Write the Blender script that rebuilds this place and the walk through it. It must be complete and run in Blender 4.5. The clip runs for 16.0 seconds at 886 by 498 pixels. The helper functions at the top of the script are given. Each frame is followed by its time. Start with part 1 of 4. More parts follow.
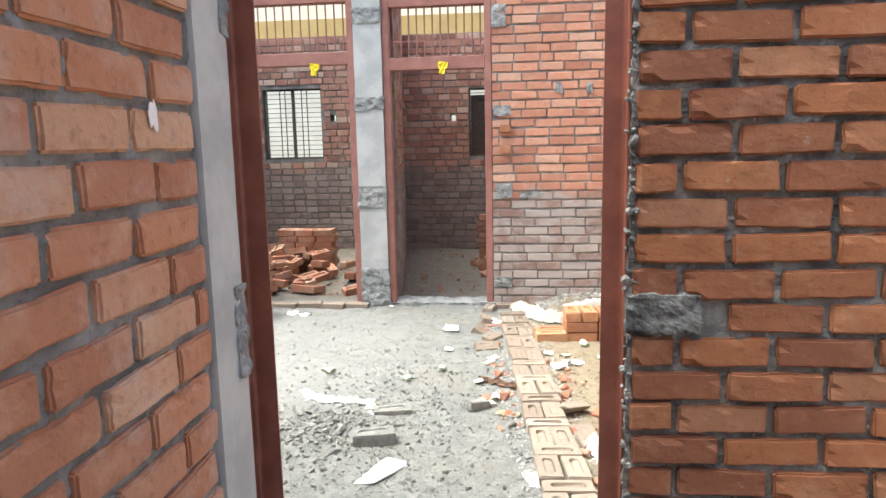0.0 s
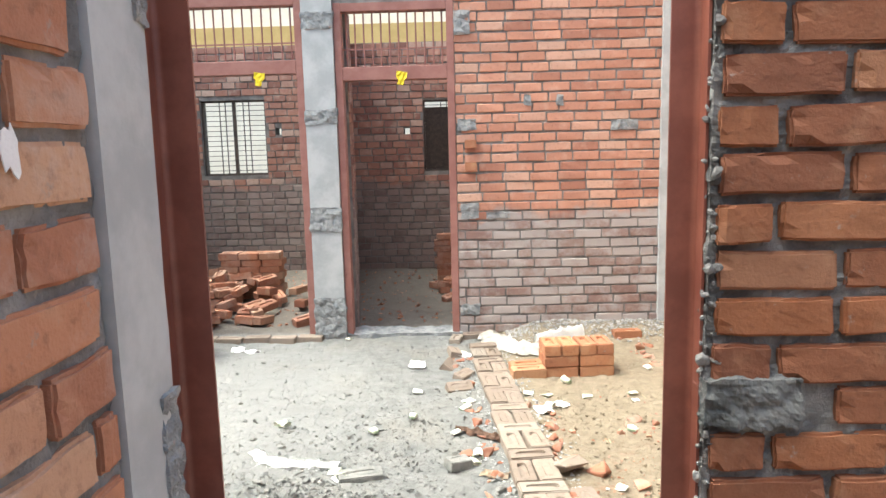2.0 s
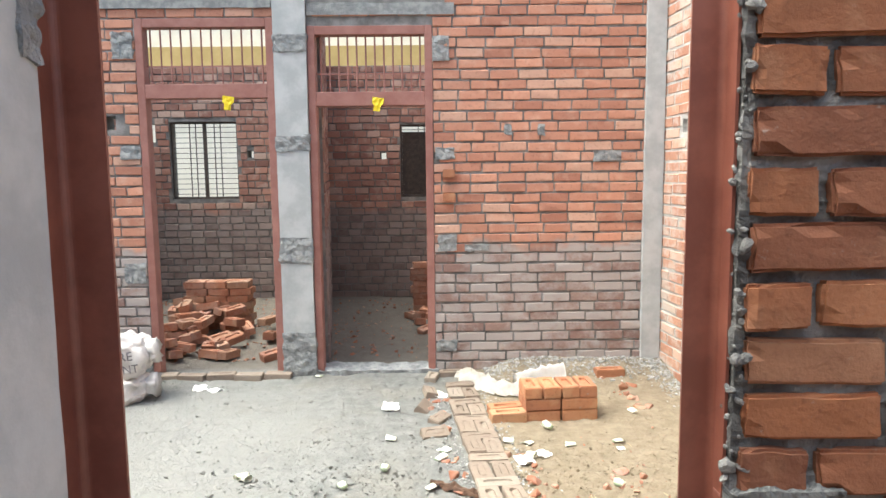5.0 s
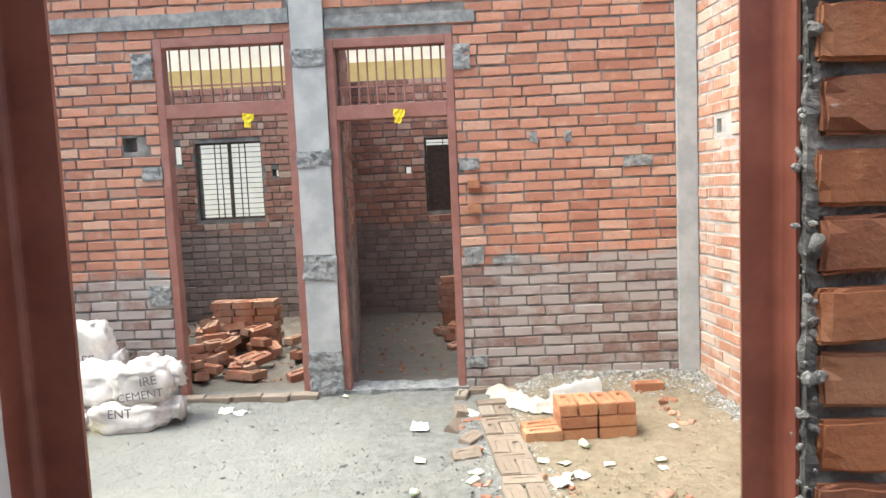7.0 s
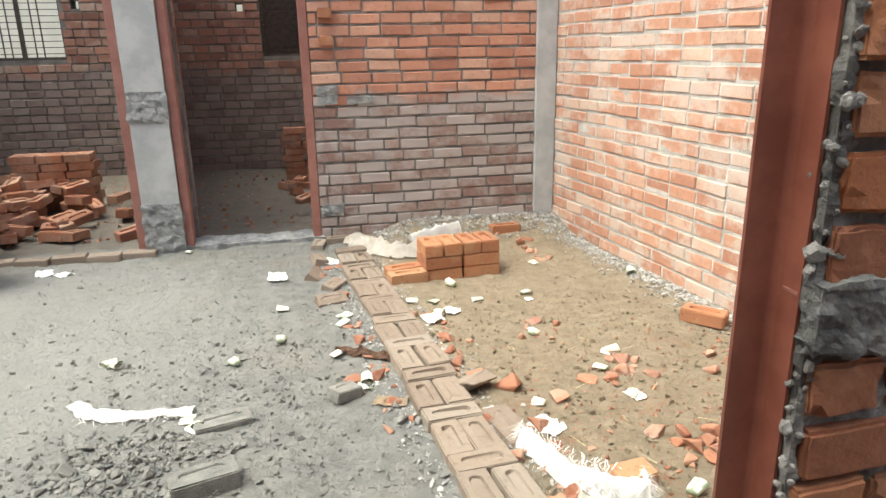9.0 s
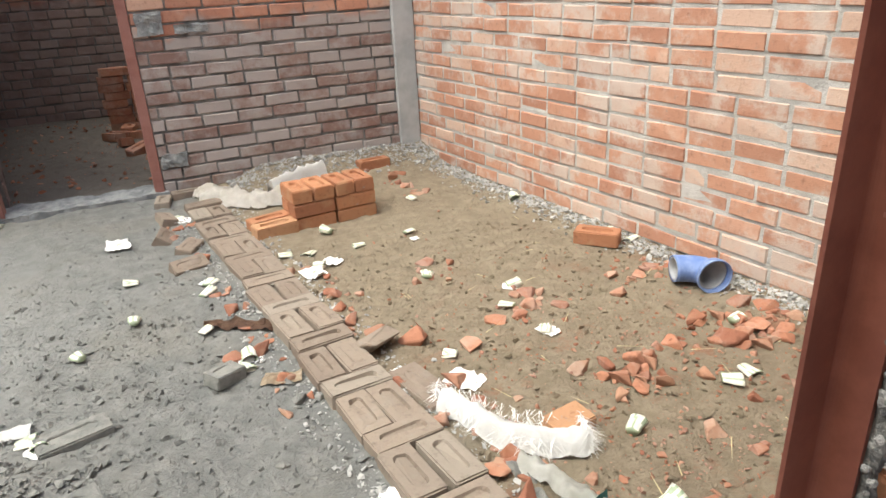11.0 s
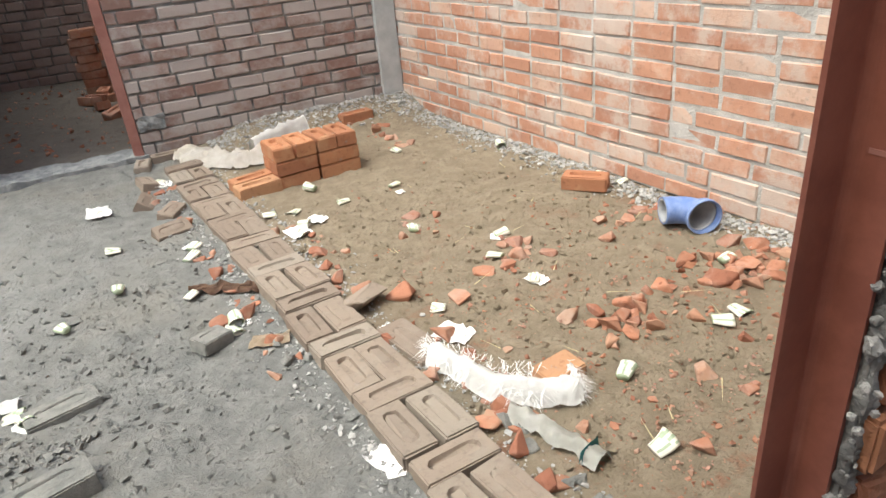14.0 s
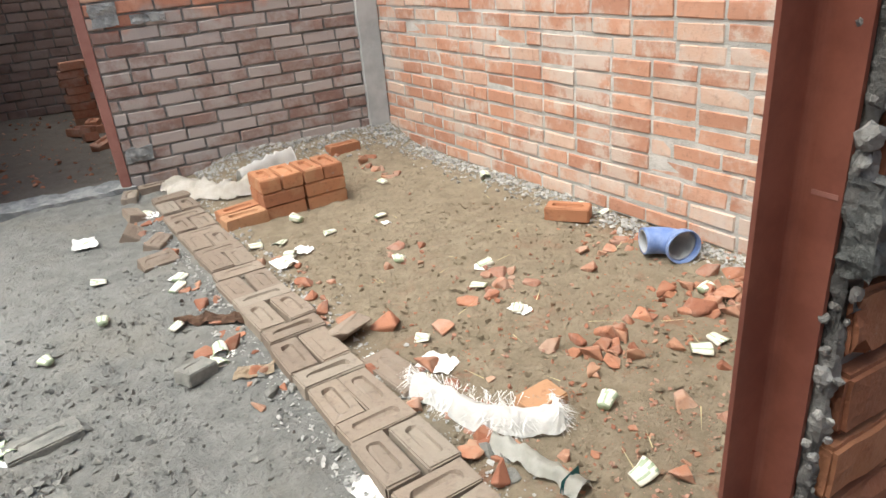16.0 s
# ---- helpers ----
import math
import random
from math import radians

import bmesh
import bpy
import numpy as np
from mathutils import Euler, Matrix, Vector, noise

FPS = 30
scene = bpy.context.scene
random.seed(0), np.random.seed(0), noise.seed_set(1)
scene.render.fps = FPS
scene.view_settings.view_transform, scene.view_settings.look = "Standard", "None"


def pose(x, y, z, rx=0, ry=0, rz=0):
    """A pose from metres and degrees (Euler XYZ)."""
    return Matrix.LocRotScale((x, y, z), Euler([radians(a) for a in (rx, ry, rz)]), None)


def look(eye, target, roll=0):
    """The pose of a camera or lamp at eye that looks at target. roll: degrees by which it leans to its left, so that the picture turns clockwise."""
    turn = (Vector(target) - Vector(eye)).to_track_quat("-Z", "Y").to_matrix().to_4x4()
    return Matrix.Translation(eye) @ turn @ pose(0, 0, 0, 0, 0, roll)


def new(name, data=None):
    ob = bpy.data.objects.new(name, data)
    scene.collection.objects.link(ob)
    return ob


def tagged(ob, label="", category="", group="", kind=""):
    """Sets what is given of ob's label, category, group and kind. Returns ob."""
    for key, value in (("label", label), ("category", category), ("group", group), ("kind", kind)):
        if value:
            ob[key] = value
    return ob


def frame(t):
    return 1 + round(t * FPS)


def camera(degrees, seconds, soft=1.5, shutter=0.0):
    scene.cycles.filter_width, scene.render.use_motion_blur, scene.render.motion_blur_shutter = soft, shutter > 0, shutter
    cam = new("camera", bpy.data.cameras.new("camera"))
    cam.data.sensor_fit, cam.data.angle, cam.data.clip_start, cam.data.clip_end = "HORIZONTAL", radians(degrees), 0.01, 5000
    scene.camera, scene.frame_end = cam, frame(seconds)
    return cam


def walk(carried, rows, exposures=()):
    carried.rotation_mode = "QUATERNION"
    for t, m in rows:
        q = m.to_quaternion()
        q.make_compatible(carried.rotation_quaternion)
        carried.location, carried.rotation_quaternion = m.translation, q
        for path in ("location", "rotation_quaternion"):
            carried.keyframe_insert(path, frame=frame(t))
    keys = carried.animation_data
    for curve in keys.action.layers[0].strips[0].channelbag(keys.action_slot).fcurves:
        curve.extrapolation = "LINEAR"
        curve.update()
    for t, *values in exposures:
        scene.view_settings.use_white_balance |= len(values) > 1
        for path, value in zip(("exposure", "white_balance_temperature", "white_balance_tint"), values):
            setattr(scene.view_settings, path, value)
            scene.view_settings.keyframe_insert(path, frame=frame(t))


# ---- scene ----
cam = camera(66.7, 16.0)
PATH = [
    (0, (0.146, -0.194, 1.507), (-0.063, 1.771, 1.201), -1.2),
    (0.5, (0.114, -0.058, 1.503), (0.021, 1.91, 1.158), -1.7),
    (1, (0.006, 0.195, 1.53), (0.057, 2.162, 1.171), 1.5),
    (1.5, (-0.055, 0.305, 1.552), (-0.099, 2.266, 1.164), -0.8),
    (2, (-0.046, 0.317, 1.559), (-0.091, 2.297, 1.281), -1.4),
    (2.5, (-0.049, 0.393, 1.541), (-0.176, 2.365, 1.227), -3.3),
    (3, (0.041, 0.517, 1.52), (-0.134, 2.481, 1.181), -2.7),
    (3.5, (0.052, 0.593, 1.501), (-0.201, 2.527, 1.055), -4.2),
    (4, (0.033, 0.61, 1.557), (-0.088, 2.529, 1.008), -3.2),
    (4.5, (0.01, 0.535, 1.545), (-0.032, 2.481, 1.086), -2.5),
    (5, (-0.048, 0.564, 1.633), (-0.022, 2.551, 1.413), -0.6),
    (7.5, (-0.018, 0.786, 1.58), (-0.09, 2.778, 1.406), -2.7),
    (8, (-0.07, 0.844, 1.538), (0.252, 2.802, 1.281), -0.3),
    (8.5, (-0.155, 0.844, 1.471), (0.254, 2.768, 1.109), 0.6),
    (9, (-0.192, 0.964, 1.387), (0.213, 2.838, 0.817), -1.0),
    (9.5, (-0.168, 1.16, 1.354), (0.277, 3.0, 0.709), -1.2),
    (10, (-0.219, 1.253, 1.296), (0.474, 2.982, 0.568), 0.1),
    (12.5, (-0.186, 1.383, 1.333), (0.621, 3.03, 0.537), -4.1),
    (13, (-0.181, 1.364, 1.281), (0.651, 2.941, 0.376), -2.7),
    (13.5, (-0.174, 1.388, 1.273), (0.598, 2.981, 0.343), -4.2),
    (14, (-0.156, 1.367, 1.296), (0.6, 2.984, 0.393), -5.5),
    (14.5, (-0.146, 1.341, 1.311), (0.641, 2.954, 0.428), -4.5),
    (15, (-0.141, 1.333, 1.308), (0.666, 2.947, 0.446), -4.9),
    (15.5, (-0.161, 1.344, 1.308), (0.642, 2.97, 0.463), -4.4),
    (16, (-0.151, 1.333, 1.316), (0.657, 2.964, 0.487), -5.1),
]
EXPOSURES = [(0, 1.68, 6030, 0), (3.0, 1.6, 6030, 0), (4.0, 1.36, 6030, 0), (5.0, 1.52, 6030, 0), (7.5, 1.52, 6050, 0), (8.5, 1.27, 6150, 0), (9.5, 0.95, 6350, 0), (10.2, 0.78, 6150, 2), (16, 0.8, 6050, 2)]
walk(cam, [(t, look(eye, target, roll)) for t, eye, target, roll in PATH], EXPOSURES)

# ---- light ----
world = bpy.data.worlds.new("world")
scene.world = world
world.use_nodes = True
wn, wl = world.node_tree.nodes, world.node_tree.links
sky = wn.new("ShaderNodeTexSky")
sky.sky_type = "NISHITA"
sky.sun_disc = False
sky.sun_elevation = radians(64)
sky.sun_rotation = radians(-92)
sky.air_density, sky.dust_density, sky.ozone_density = 1.0, 8.0, 0.5
wl.new(sky.outputs[0], wn["Background"].inputs[0])
wn["Background"].inputs[1].default_value = 0.15
sun = new("sun", bpy.data.lights.new("sun", "SUN"))
sun.data.energy, sun.data.angle, sun.data.color = 1.2, radians(55), (1.0, 0.96, 0.90)
sun.matrix_world = look((-3.9, 3.2, 8.0), (0, 3.5, 0))


# ---- materials ----
class Nodes:
    def __init__(self, name, rough=0.85, metal=0.0):
        self.mat = bpy.data.materials.new(name)
        self.mat.use_nodes = True
        self.n, self.l = self.mat.node_tree.nodes, self.mat.node_tree.links
        self.b = self.n["Principled BSDF"]
        self.b.inputs["Roughness"].default_value = rough
        self.b.inputs["Metallic"].default_value = metal
        self.pos = self.n.new("ShaderNodeNewGeometry")

    def put(self, socket, v):
        if hasattr(v, "links"):
            self.l.new(v, socket)
        else:
            socket.default_value = v

    def noise(self, scale, detail=4.0, rough=0.55, vec=None, out="Fac"):
        t = self.n.new("ShaderNodeTexNoise")
        self.put(t.inputs["Vector"], vec or self.pos.outputs["Position"])
        t.inputs["Scale"].default_value, t.inputs["Detail"].default_value, t.inputs["Roughness"].default_value = scale, detail, rough
        return t.outputs[out]

    def math(self, op, a, b=0.0, clamp=False):
        m = self.n.new("ShaderNodeMath")
        m.operation, m.use_clamp = op, clamp
        self.put(m.inputs[0], a)
        self.put(m.inputs[1], b)
        return m.outputs[0]

    def step(self, v, lo, hi):
        m = self.n.new("ShaderNodeMapRange")
        m.interpolation_type = "SMOOTHSTEP"
        self.put(m.inputs["Value"], v)
        m.inputs["From Min"].default_value, m.inputs["From Max"].default_value = lo, hi
        return m.outputs["Result"]

    def mix(self, f, a, b):
        m = self.n.new("ShaderNodeMix")
        m.data_type = "RGBA"
        self.put(m.inputs[0], f)
        self.put(m.inputs[6], a if hasattr(a, "links") else (*a, 1))
        self.put(m.inputs[7], b if hasattr(b, "links") else (*b, 1))
        return m.outputs[2]

    def xyz(self):
        s = self.n.new("ShaderNodeSeparateXYZ")
        self.l.new(self.pos.outputs["Position"], s.inputs[0])
        return s.outputs

    def rand(self):
        o = self.n.new("ShaderNodeObjectInfo")
        return self.math("FRACT", self.math("ADD", o.outputs["Random"], self.pos.outputs["Random Per Island"]))

    def bump(self, h, strength, dist):
        b = self.n.new("ShaderNodeBump")
        b.inputs["Strength"].default_value, b.inputs["Distance"].default_value = strength, dist
        self.put(b.inputs["Height"], h)
        self.l.new(b.outputs[0], self.b.inputs["Normal"])

    def color(self, c):
        self.put(self.b.inputs["Base Color"], c if hasattr(c, "links") else (*c, 1))
        return self.mat


def brick_material(name, dark, light, pale, pale_amount, stain=None, smear=0.0, salts=0.72):
    m = Nodes(name, 0.9)
    r = m.rand()
    c = m.mix(r, dark, light)
    c = m.mix(m.math("MULTIPLY", m.step(m.math("FRACT", m.math("MULTIPLY", r, 7.3)), 0.7, 1.0), pale_amount), c, pale)
    grain = m.noise(38, 5, 0.65)
    c = m.mix(m.math("MULTIPLY", m.step(grain, 0.5, 0.78), 0.5), c, tuple(0.45 * v for v in dark))
    c = m.mix(m.math("MULTIPLY", m.step(m.noise(9, 4), 0.5, 0.75), 0.45), c, pale)
    c = m.mix(m.math("MULTIPLY", m.step(m.noise(21, 6, 0.7), 0.62, 0.72), 0.6), c, (0.30, 0.28, 0.25))
    if smear:
        c = m.mix(m.math("MULTIPLY", m.step(m.noise(3.1, 6, 0.72), 0.47, 0.62), smear), c, (0.58, 0.51, 0.45))
    if stain:
        z = m.xyz()[2]
        edge = m.math("ADD", z, m.math("MULTIPLY", m.math("SUBTRACT", m.noise(1.9, 4, 0.65), 0.5), 0.55))
        band = m.math("SUBTRACT", 1.0, m.step(edge, stain - 0.05, stain + 0.06))
        salt = m.math("MULTIPLY", band, m.step(m.math("ADD", m.math("MULTIPLY", r, 0.35), m.noise(6, 5, 0.7)), 0.42, 0.75))
        c = m.mix(m.math("MULTIPLY", band, 0.62), c, (0.16, 0.142, 0.138))
        c = m.mix(m.math("MULTIPLY", salt, salts), c, (0.45, 0.43, 0.41))
    m.bump(m.math("ADD", grain, m.math("MULTIPLY", m.noise(140, 3), 0.5)), 0.55, 0.006)
    return m.color(c)


def mortar_material(name, dark, light):
    m = Nodes(name, 0.95)
    n = m.noise(55, 6, 0.7)
    c = m.mix(m.step(m.noise(7, 5), 0.35, 0.68), dark, light)
    c = m.mix(m.math("MULTIPLY", m.step(n, 0.55, 0.75), 0.6), c, tuple(0.4 * v for v in dark))
    m.bump(n, 0.9, 0.01)
    return m.color(c)


def plain_material(name, base, other, scale=8.0, rough=0.8, metal=0.0, bump=0.3, dist=0.004):
    m = Nodes(name, rough, metal)
    n = m.noise(scale, 6, 0.65)
    c = m.mix(m.step(n, 0.35, 0.68), base, other)
    m.bump(m.noise(scale * 9, 4, 0.6), bump, dist)
    return m.color(c)


# near wall brick, coloured darker because this face gets less light
BRICK_NEAR = brick_material("shaded_orange_brick", (0.19, 0.074, 0.039), (0.31, 0.122, 0.052), (0.38, 0.21, 0.12), 0.45)
# lighter copy for the passage: brighter light in the colour, plus real pale smears
BRICK_PASSAGE = brick_material("lit_passage_brick", (0.38, 0.165, 0.095), (0.52, 0.245, 0.135), (0.60, 0.40, 0.26), 0.6, smear=0.3)
BRICK_FAR = brick_material("red_brick", (0.38, 0.175, 0.118), (0.55, 0.282, 0.19), (0.60, 0.42, 0.32), 0.6, stain=1.03)
BRICK_PALE = brick_material("pale_brick", (0.42, 0.21, 0.14), (0.55, 0.30, 0.20), (0.66, 0.52, 0.42), 0.7, smear=0.75)
# back room brick: the rooms' shade is put into the darker colours
BRICK_ROOM = brick_material("shaded_room_brick", (0.23, 0.115, 0.09), (0.40, 0.21, 0.155), (0.52, 0.42, 0.35), 0.6, stain=1.2, salts=0.2)
BRICK_LOOSE = brick_material("loose_brick", (0.34, 0.15, 0.08), (0.47, 0.225, 0.115), (0.50, 0.33, 0.19), 0.5)
BRICK_RUBBLE = brick_material("rubble_brick", (0.28, 0.115, 0.07), (0.43, 0.20, 0.12), (0.42, 0.30, 0.21), 0.5, smear=0.25)
BRICK_DUSTY = brick_material("dusty_brick", (0.225, 0.18, 0.142), (0.285, 0.232, 0.185), (0.31, 0.275, 0.23), 0.7)
MORTAR = mortar_material("grey_mortar", (0.17, 0.167, 0.16), (0.33, 0.325, 0.31))
# near wall mortar: the shadow in its deep joints is put into the colour
MORTAR_NEAR = mortar_material("shaded_near_mortar", (0.09, 0.089, 0.086), (0.26, 0.257, 0.245))
MORTAR_PALE = mortar_material("pale_mortar", (0.42, 0.41, 0.385), (0.60, 0.585, 0.555))
# back room mortar, darkened likewise for indoor shade
MORTAR_ROOM = mortar_material("shaded_room_mortar", (0.15, 0.145, 0.14), (0.26, 0.25, 0.235))
MORTAR_DARK = mortar_material("dark_mortar", (0.085, 0.09, 0.088), (0.19, 0.195, 0.19))
CONCRETE = plain_material("smooth_concrete", (0.38, 0.40, 0.40), (0.50, 0.52, 0.515), 5, 0.85, bump=0.25)
CONCRETE_ROUGH = plain_material("rough_concrete", (0.22, 0.235, 0.24), (0.38, 0.39, 0.385), 14, 0.95, bump=0.9, dist=0.012)
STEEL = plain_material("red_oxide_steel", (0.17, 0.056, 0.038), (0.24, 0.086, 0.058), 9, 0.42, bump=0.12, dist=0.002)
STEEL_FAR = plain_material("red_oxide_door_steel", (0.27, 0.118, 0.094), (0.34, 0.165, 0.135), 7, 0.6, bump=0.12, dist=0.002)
STEEL_DARK = plain_material("dark_grille_steel", (0.05, 0.04, 0.035), (0.10, 0.075, 0.06), 20, 0.6)
WOVEN = plain_material("white_woven_plastic", (0.86, 0.86, 0.84), (0.92, 0.92, 0.91), 12, 0.65, bump=0.5)
SACK = plain_material("grimy_white_sack", (0.60, 0.57, 0.54), (0.78, 0.76, 0.73), 7, 0.7, bump=0.5)
SACK_CLOTH = plain_material("creased_sack_cloth", (0.68, 0.64, 0.57), (0.84, 0.81, 0.76), 8, 0.75, bump=0.6)
INK = plain_material("grey_sack_ink", (0.12, 0.11, 0.12), (0.22, 0.20, 0.21), 30, 0.8)
PAPER = plain_material("cream_paper", (0.72, 0.70, 0.58), (0.82, 0.81, 0.74), 20, 0.75)
PAPER_GREEN = plain_material("green_print", (0.34, 0.42, 0.28), (0.42, 0.50, 0.36), 20, 0.75)
PLASTIC_CLEAR = plain_material("dusty_film", (0.55, 0.55, 0.50), (0.70, 0.70, 0.66), 10, 0.3, bump=0.5)
TEAL = plain_material("teal_print", (0.05, 0.26, 0.27), (0.10, 0.34, 0.34), 10, 0.4)
BLUE = plain_material("dusty_blue_pvc", (0.12, 0.20, 0.46), (0.26, 0.34, 0.56), 12, 0.55)
BLUE_INSIDE = plain_material("grey_pvc_lining", (0.33, 0.35, 0.38), (0.45, 0.46, 0.46), 12, 0.6)
YELLOW = plain_material("yellow_plastic", (0.75, 0.58, 0.01), (0.85, 0.68, 0.02), 15, 0.5)
STONE = plain_material("grey_stone", (0.30, 0.30, 0.29), (0.50, 0.495, 0.475), 20, 0.95, bump=0.6)
LUMP = plain_material("cement_lump", (0.19, 0.195, 0.185), (0.29, 0.287, 0.265), 18, 0.95, bump=0.8, dist=0.01)
STRAW = plain_material("dry_straw", (0.50, 0.42, 0.22), (0.62, 0.55, 0.34), 30, 0.8)
WHITE_WALL = plain_material("cream_painted_wall", (0.74, 0.70, 0.60), (0.82, 0.78, 0.68), 3, 0.8)
OCHRE_WALL = plain_material("ochre_painted_wall", (0.52, 0.37, 0.14), (0.60, 0.44, 0.18), 3, 0.8)


def ground_material():
    m = Nodes("dusty_ground", 0.97)
    x, y, z = m.xyz()
    side = m.math("ADD", x, m.math("MULTIPLY", y, 0.085))
    side = m.math("ADD", side, m.math("MULTIPLY", m.math("SUBTRACT", m.noise(2.3, 5), 0.5), 0.45))
    sand = m.step(side, 0.52, 0.74)
    fine, mid, big = m.noise(60, 6, 0.72), m.noise(11, 6, 0.68), m.noise(1.7, 4, 0.6)
    grey = m.mix(m.step(mid, 0.35, 0.7), (0.172, 0.176, 0.169), (0.245, 0.249, 0.237))
    grey = m.mix(m.math("MULTIPLY", m.step(big, 0.45, 0.7), 0.5), grey, (0.237, 0.225, 0.194))
    # pale cement spilled over the grey dust
    dx, dy = m.math("ADD", x, 1.75), m.math("SUBTRACT", y, 4.35)
    far = m.math("SQRT", m.math("ADD", m.math("MULTIPLY", dx, dx), m.math("MULTIPLY", m.math("MULTIPLY", dy, dy), 0.7)))
    spill = m.math("SUBTRACT", 1.0, m.step(m.math("ADD", far, m.math("MULTIPLY", m.math("SUBTRACT", m.noise(2.6, 6, 0.65), 0.5), 1.6)), 0.55, 1.7))
    grey = m.mix(m.math("MULTIPLY", spill, 0.75), grey, (0.284, 0.287, 0.277))
    tan = m.mix(m.step(mid, 0.35, 0.7), (0.219, 0.181, 0.125), (0.297, 0.249, 0.179))
    tan = m.mix(m.math("MULTIPLY", m.step(big, 0.5, 0.68), 0.55), tan, (0.206, 0.163, 0.112))
    red = m.math("MULTIPLY", m.step(m.noise(3.4, 6, 0.7), 0.55, 0.66), m.math("SUBTRACT", 1.0, m.step(y, 2.6, 4.2)))
    tan = m.mix(m.math("MULTIPLY", red, 0.72), tan, (0.284, 0.129, 0.077))
    c = m.mix(sand, grey, tan)
    # browner floor in the back rooms, its colour darkened for the shade there
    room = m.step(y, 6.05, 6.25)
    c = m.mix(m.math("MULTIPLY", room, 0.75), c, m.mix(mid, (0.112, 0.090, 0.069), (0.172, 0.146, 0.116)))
    c = m.mix(m.math("MULTIPLY", m.step(fine, 0.56, 0.74), 0.5), c, (0.112, 0.103, 0.086))
    m.bump(m.math("ADD", m.math("MULTIPLY", fine, 0.5), mid), 0.9, 0.028)
    return m.color(c)


GROUND = ground_material()


# ---- building helpers ----
def mesh_of(name, bm, material, smooth=False):
    me = bpy.data.meshes.new(name)
    bm.normal_update()
    bm.to_mesh(me)
    bm.free()
    me.materials.append(material)
    if smooth:
        for p in me.polygons:
            p.use_smooth = True
    return me


def part(name, bm, material, parent=None, label="", m=None, smooth=False):
    ob = new(name, mesh_of(name, bm, material, smooth))
    if parent:
        ob.parent = parent
    if m is not None:
        ob.matrix_basis = m
    if label:
        ob["label"] = label
    return ob


def thing(name, label, category, m=None, group="", kind=""):
    ob = new(name)
    ob.empty_display_size = 0.1
    if m is not None:
        ob.matrix_basis = m
    return tagged(ob, label, category, group, kind)


def box(bm, x0, x1, y0, y1, z0, z1, bevel=0.0):
    r = bmesh.ops.create_cube(bm, size=1.0)
    for v in r["verts"]:
        v.co = Vector((x0 + (v.co.x + 0.5) * (x1 - x0), y0 + (v.co.y + 0.5) * (y1 - y0), z0 + (v.co.z + 0.5) * (z1 - z0)))
    if bevel:
        es = list({e for v in r["verts"] for e in v.link_edges})
        bmesh.ops.bevel(bm, geom=es, offset=bevel, segments=1, affect="EDGES")
    return bm


def rough_box(x0, x1, y0, y1, z0, z1, cuts, amount, scale, seed):
    """A box with an uneven surface."""
    bm = box(bmesh.new(), x0, x1, y0, y1, z0, z1)
    while True:
        long = [e for e in bm.edges if e.calc_length() > cuts]
        if not long or len(bm.verts) > 60000:
            break
        bmesh.ops.subdivide_edges(bm, edges=long, cuts=1, use_grid_fill=True)
    bm.normal_update()
    shift = Vector((seed * 3.1, seed * 1.7, seed))
    for v in bm.verts:
        v.co += v.normal * amount * (noise.fractal(v.co * scale + shift, 0.8, 2.0, 4) + 0.1)
    return bm


def brick_mesh(name, L, D, H, material, seed, rough=0.003, fine=False):
    """A brick, face towards -y at y = 0, centred in x and z."""
    rnd = random.Random(seed)
    bm = box(bmesh.new(), -L / 2, L / 2, 0, D, -H / 2, H / 2)
    if fine:
        bmesh.ops.bevel(bm, geom=list(bm.edges), offset=0.006, segments=2, affect="EDGES")
        for _ in range(3):
            bmesh.ops.subdivide_edges(bm, edges=[e for e in bm.edges if e.calc_length() > 0.023], cuts=1, use_grid_fill=True)
        bmesh.ops.triangulate(bm, faces=[f for f in bm.faces if len(f.verts) > 4])
        s = Vector((seed * 5.3, seed * 2.1, seed * 0.7))
        skew = rnd.uniform(-0.02, 0.02)
        for v in bm.verts:
            n1 = noise.fractal(v.co * 9 + s, 0.9, 2.0, 3)
            v.co.z += v.co.x * skew + 0.0035 * noise.noise(v.co * 14 + s)
            v.co.x += 0.004 * noise.noise(v.co * 18 - s)
            v.co.y += 0.004 * n1
            edge = max(abs(v.co.x) / (L / 2), abs(v.co.z) / (H / 2))
            chip = noise.noise(v.co * 26 + s)
            if edge > 0.86 and chip > 0.22:
                v.co.y += 0.010 * (chip - 0.22) / 0.4
    else:
        bmesh.ops.bevel(bm, geom=list(bm.edges), offset=0.005, segments=1, affect="EDGES")
        skew = rnd.uniform(-0.015, 0.015)
        for v in bm.verts:
            v.co += Vector((rnd.uniform(-rough, rough), rnd.uniform(-rough, rough), rnd.uniform(-rough, rough) + v.co.x * skew))
    return mesh_of(name, bm, material)


def frame_on(origin, u, flip=1):
    """The pose whose x runs along u, z up, and whose -y is the face's outward side."""
    ux = Vector((u[0], u[1], 0)).normalized()
    uy = Vector((-ux.y, ux.x, 0)) * flip
    m = Matrix((ux.to_4d(), uy.to_4d(), (0, 0, 1, 0), (0, 0, 0, 1))).transposed()
    m.translation = origin
    for i in range(3):
        m[3][i] = 0
    m[3][3] = 1
    return m


